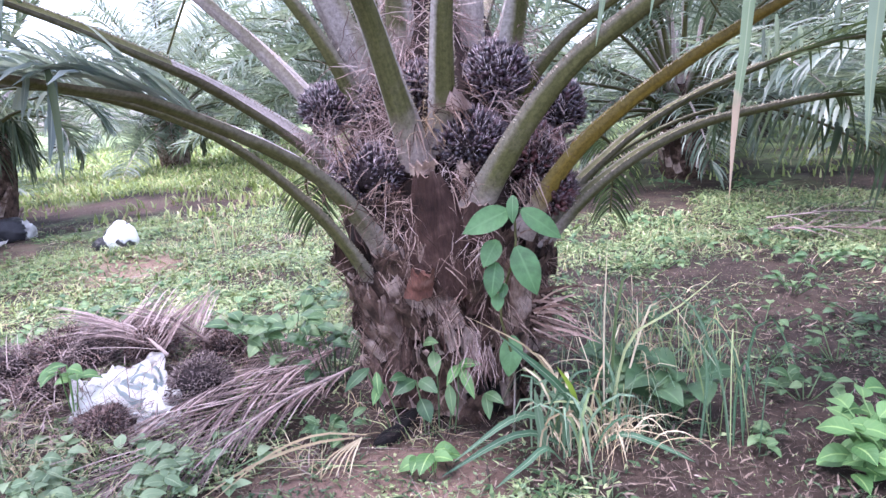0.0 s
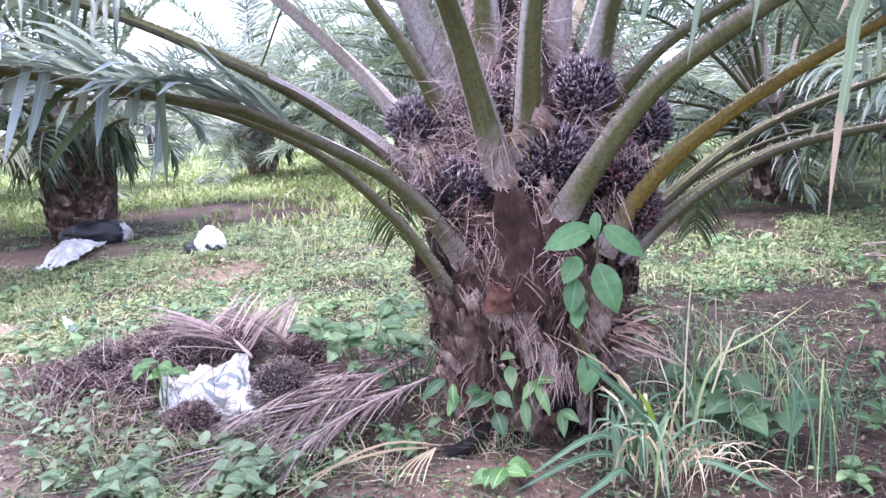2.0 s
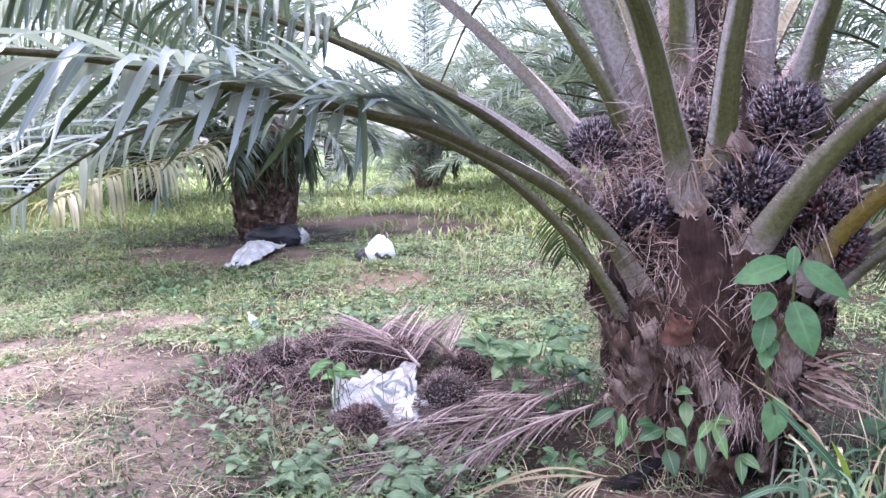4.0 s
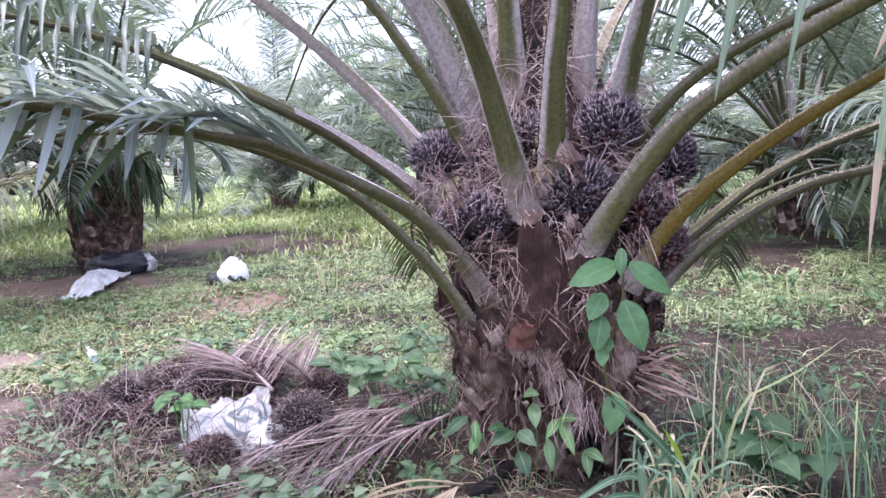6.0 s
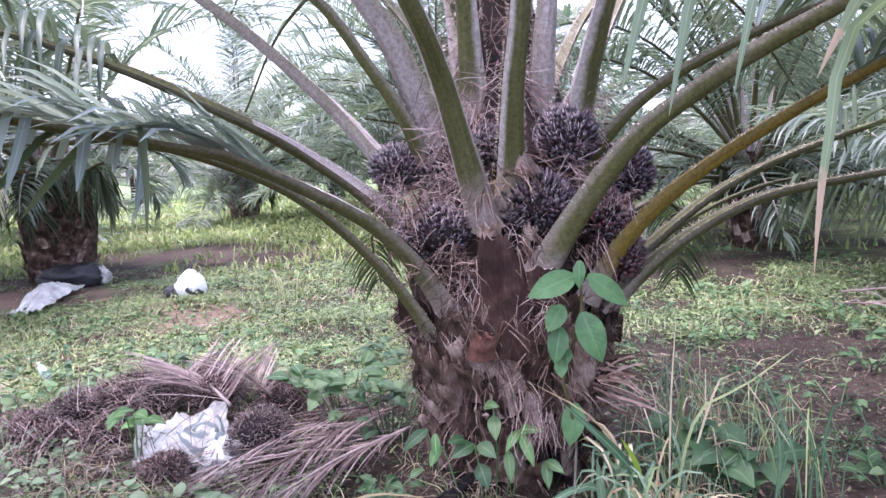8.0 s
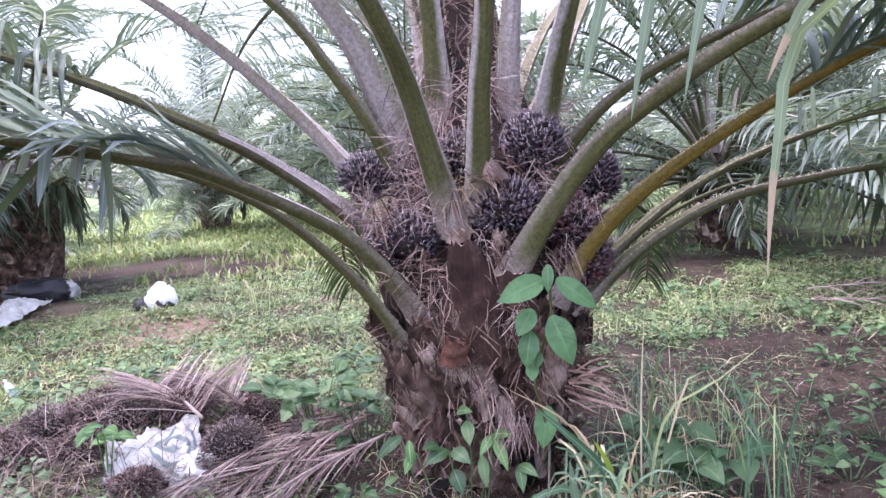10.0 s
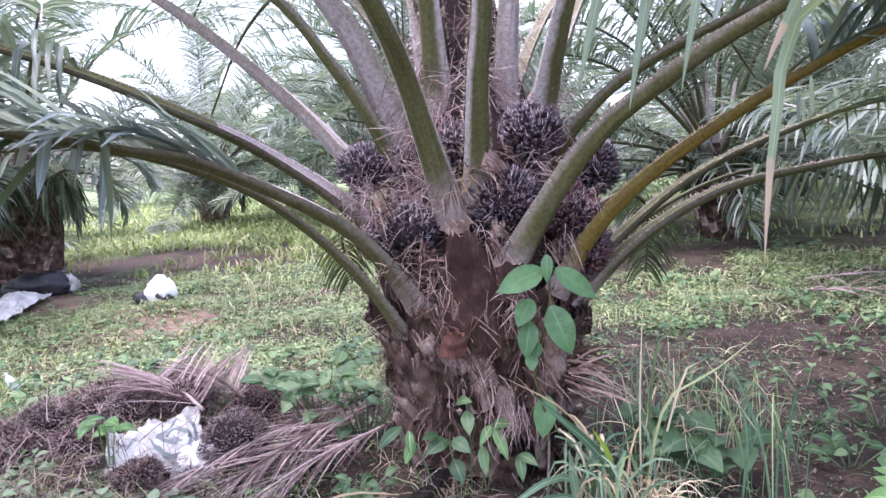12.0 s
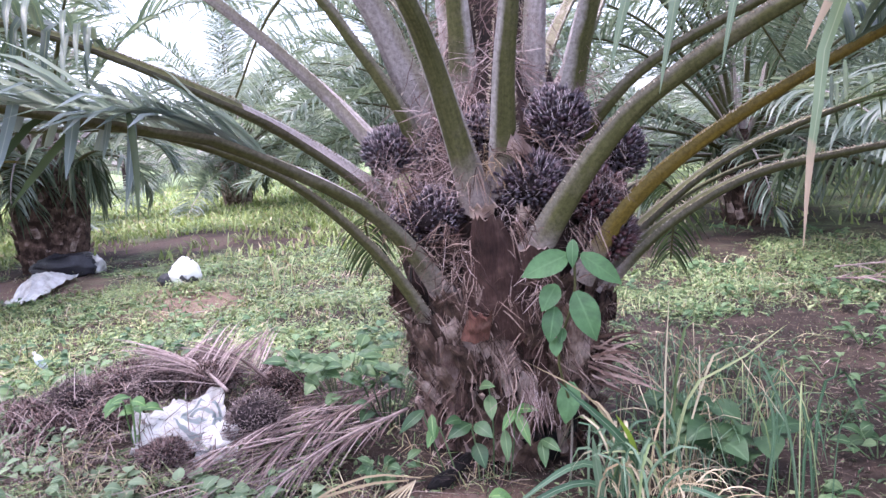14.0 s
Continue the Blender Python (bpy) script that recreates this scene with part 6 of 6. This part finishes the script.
def dead_frond(ctrl, count, length, width, seed, label, droop=0.05, up=0.05, sweep=1.5):
    rng, g = random.Random(seed), Geo()
    pts = curve(ctrl, 22)
    g.tube(pts, [0.010 - 0.007 * i / 21 for i in range(22)], 6)
    e = thing("dead_frond", (pts[0].x, pts[0].y, height(pts[0].x, pts[0].y)), label, "frond", "dead fronds in the heap")
    part("rachis", g, [DEAD], e)
    leaflets(Lying(e, DEAD), pts, 0.05, 0.98, count, length, width, droop, 4, rng, 0, 0.05, (-1, 1), up, 0.1, sweep)


dead_frond([(-1.50, 3.52, 0.30), (-1.68, 3.72, 0.34), (-1.88, 3.98, 0.34), (-2.08, 4.28, 0.28), (-2.25, 4.55, 0.18)], 84, 0.52, 0.010, 71, "dried straw-brown palm frond over the heap", 0.09, 0.2, 0.8)
dead_frond([(-1.35, 3.75, 0.28), (-1.55, 3.95, 0.33), (-1.75, 4.25, 0.30), (-1.9, 4.5, 0.22)], 50, 0.42, 0.009, 75, "dried straw-brown palm frond over the heap", 0.09, 0.2, 0.8)
dead_frond([(-0.62, 3.75, 0.22), (-0.9, 3.5, 0.17), (-1.15, 3.15, 0.12), (-1.38, 2.8, 0.06), (-1.5, 2.6, 0.03)], 70, 0.42, 0.0085, 72, "dried mauve-brown palm frond on the soil", 0.08)
dead_frond([(-0.55, 3.55, 0.16), (-0.85, 3.25, 0.12), (-1.05, 2.95, 0.08), (-1.25, 2.65, 0.04)], 64, 0.36, 0.0085, 73, "dried mauve-brown palm frond on the soil", 0.08)
dead_frond([(-0.6, 3.95, 0.22), (-1.0, 3.65, 0.18), (-1.3, 3.35, 0.14), (-1.6, 3.0, 0.06)], 56, 0.36, 0.0085, 74, "dried mauve-brown palm frond on the soil", 0.08)

dead_frond([(2.9, 6.9, 0.10), (3.4, 6.6, 0.14), (3.9, 6.4, 0.12), (4.4, 6.3, 0.04)], 34, 0.34, 0.012, 76, "pale dried palm frond on the far soil", 0.08, 0.1, 0.9)
dead_frond([(3.3, 7.6, 0.08), (3.9, 7.3, 0.16), (4.5, 7.2, 0.10), (4.9, 7.2, 0.03)], 34, 0.34, 0.012, 77, "pale dried palm frond on the far soil", 0.08, 0.1, 0.9)


def sheet(name, corners, bulge, mats, label, category, seed, n=40, crease=1.0):
    """A crumpled sheet of plastic between four corners, lying over what is under it."""
    a, b, c, d = [Vector(p) for p in corners]
    g, verts, uvs = Geo(), [], []
    for j in range(n):
        for i in range(n):
            u, v = i / (n - 1), j / (n - 1)
            uu = u + 0.06 * noise.noise((v * 4, seed, 0)) * (1 if i in (0, n - 1) else 0.5)
            vv = v + 0.08 * noise.noise((u * 4, seed, 3)) * (1 if j in (0, n - 1) else 0.5)
            p = a.lerp(b, uu).lerp(d.lerp(c, uu), vv)
            h = bulge * math.sin(math.pi * u) * math.sin(math.pi * v) + crease * (0.10 - 0.2 * abs(noise.noise((u * 2.6 + seed, v * 2.6, 0))) + 0.06 - 0.13 * abs(noise.noise((u * 6, v * 6, seed))) + 0.03 * noise.noise((u * 15, v * 15, seed)))
            q = V(p.x + 0.03 * noise.noise((u * 6, v * 6, seed + 2)), p.y, p.z + h)
            q.z = max(q.z, height(q.x, q.y) + 0.01)
            verts.append(q)
            uvs.append((u, v))
    g.add(verts, [(j * n + i, j * n + i + 1, (j + 1) * n + i + 1, (j + 1) * n + i) for j in range(n - 1) for i in range(n - 1)], 0, uvs)
    ob = whole(name, g, mats, (a.x, a.y, height(a.x, a.y)), label, category)
    s = ob.modifiers.new("thickness", "SOLIDIFY")
    s.thickness = 0.004
    return ob


sack = sheet("plastic_sack", [(-1.88, 3.20, 0.03), (-1.40, 3.2, 0.04), (-1.56, 3.62, 0.2), (-2.08, 3.62, 0.10)], 0.05, [PRINTED], "crumpled white sack with blue-grey print on the heap", "sack", 4.0, crease=0.62)

flap = sheet("torn_flap", [(-1.55, 3.14, 0.02), (-1.36, 3.18, 0.02), (-1.40, 3.42, 0.12), (-1.56, 3.38, 0.14)], 0.03, [SACK], "torn white corner of the sack", "", 9.0, 18, 0.4)
flap.parent, flap.location = sack, flap.location - sack.location


def lump(name, c, size, mats, label, category, seed, crumple=0.25, slots=None, n=28):
    """A soft, creased bundle resting on the ground."""
    g, verts, faces = Geo(), [], []
    for j in range(n):
        for i in range(n):
            a, b = 2 * math.pi * i / n, math.pi * (j / (n - 1))
            d = V(math.sin(b) * math.cos(a), math.sin(b) * math.sin(a), math.cos(b))
            k = 1 + crumple * noise.fractal((d.x * 1.5 + seed, d.y * 1.5, d.z * 0.8), 0.6, 2.0, 4)
            verts.append(V(c[0] + d.x * size[0] * k, c[1] + d.y * size[1] * k, max(c[2] + d.z * size[2] * k, c[2] - size[2] * 0.8)))
    for j in range(n - 1):
        for i in range(n):
            p, q = j * n + i, j * n + (i + 1) % n
            faces.append((p, p + n, q + n, q))
    g.add(verts, faces, 0)
    return whole(name, g, mats, (c[0], c[1], c[2] - size[2] * 0.8), label, category)


def spotted():
    m, t, p = nodes_of("white_bundle")
    n = noise_node(t, 6.5, 1, 0.4)
    r = ramp(t, [(0.57, (0.78, 0.78, 0.77)), (0.6, (0.03, 0.03, 0.032))])
    t.links.new(n.outputs[0], r.inputs[0])
    t.links.new(r.outputs[0], p.inputs["Base Color"])
    p.inputs["Roughness"].default_value = 0.6
    return m


zb = height(-3.72, 8.1)
lump("knotted_sack", (-3.73, 8.1, zb + 0.15), (0.185, 0.165, 0.18), [spotted()], "white knotted sack with dark patches on a red earth mound", "sack", 2.0, 0.14)
lump("black_bag", (-3.92, 8.04, zb + 0.08), (0.10, 0.1, 0.09), [BLACK], "small black plastic bag behind the white sack", "bag", 4.0, 0.2)
sheet("white_sack", [(-5.58, 7.5, 0.02), (-5.35, 7.75, 0.02), (-5.8, 9.4, 0.06), (-6.5, 9.55, 0.06)], 0.13, [SACK], "white plastic sack lying flat by the palm's foot", "sack", 6.0, crease=0.5)
lump("black_bag", (-6.35, 9.95, height(-6.35, 9.95) + 0.15), (0.48, 0.28, 0.19), [BLACK], "black plastic bag slumped against the palm trunk", "bag", 8.0, 0.35)
lump("white_rag", (-5.95, 10.1, height(-5.95, 10.1) + 0.1), (0.12, 0.15, 0.13), [SACK], "pale crumpled plastic beside the black bag", "bag", 9.0, 0.4)


def glassy():
    m, t, p = nodes_of("pale_blue_plastic")
    n = noise_node(t, 30, 3)
    r = ramp(t, [(0.3, (0.55, 0.66, 0.7)), (0.7, (0.75, 0.83, 0.85))])
    t.links.new(n.outputs[0], r.inputs[0])
    t.links.new(r.outputs[0], p.inputs["Base Color"])
    p.inputs["Roughness"].default_value = 0.25
    return m


bottle = thing("plastic_bottle", (-3.54, 5.07, height(-3.54, 5.07)), "pale blue plastic bottle leaning in the weeds", "bottle")
g = Geo()
lathe(g, (-3.54, 5.07, height(-3.54, 5.07)), [(0.026, 0.0), (0.03, 0.02), (0.03, 0.09), (0.022, 0.11), (0.011, 0.125), (0.011, 0.135)], 14, 0.04, 0)
part("body", g, [glassy()], bottle)
g = Geo()
lathe(g, (-3.54, 5.07, height(-3.54, 5.07)), [(0.013, 0.135), (0.013, 0.15), (0.002, 0.151)], 12, 0.0, 0)
part("cap", g, [SACK], bottle, "white cap")
bottle.location.z += 0.015
bottle.rotation_euler = (radians(24), 0, radians(-50))

g = Geo()
rot = random.Random(6)
for k in range(5):
    off = V(rot.gauss(0, 0.025), rot.gauss(0, 0.02), 0)
    line = curve([V(-0.19, 3.26, 0.05) + off, V(-0.25, 3.12, 0.045) + off * 0.8, V(-0.32, 3.0, 0.03) + off, V(-0.37 + rot.gauss(0, 0.02), 2.92, 0.015)], 9)
    g.tube(line, [rot.uniform(0.018, 0.034) for _ in range(8)] + [0.008], 7)
whole("rotten_stub", g, [BLACKISH], (-0.2, 3.05, 0), "near-black stub lying at the palm's foot", "stub", smooth=False)
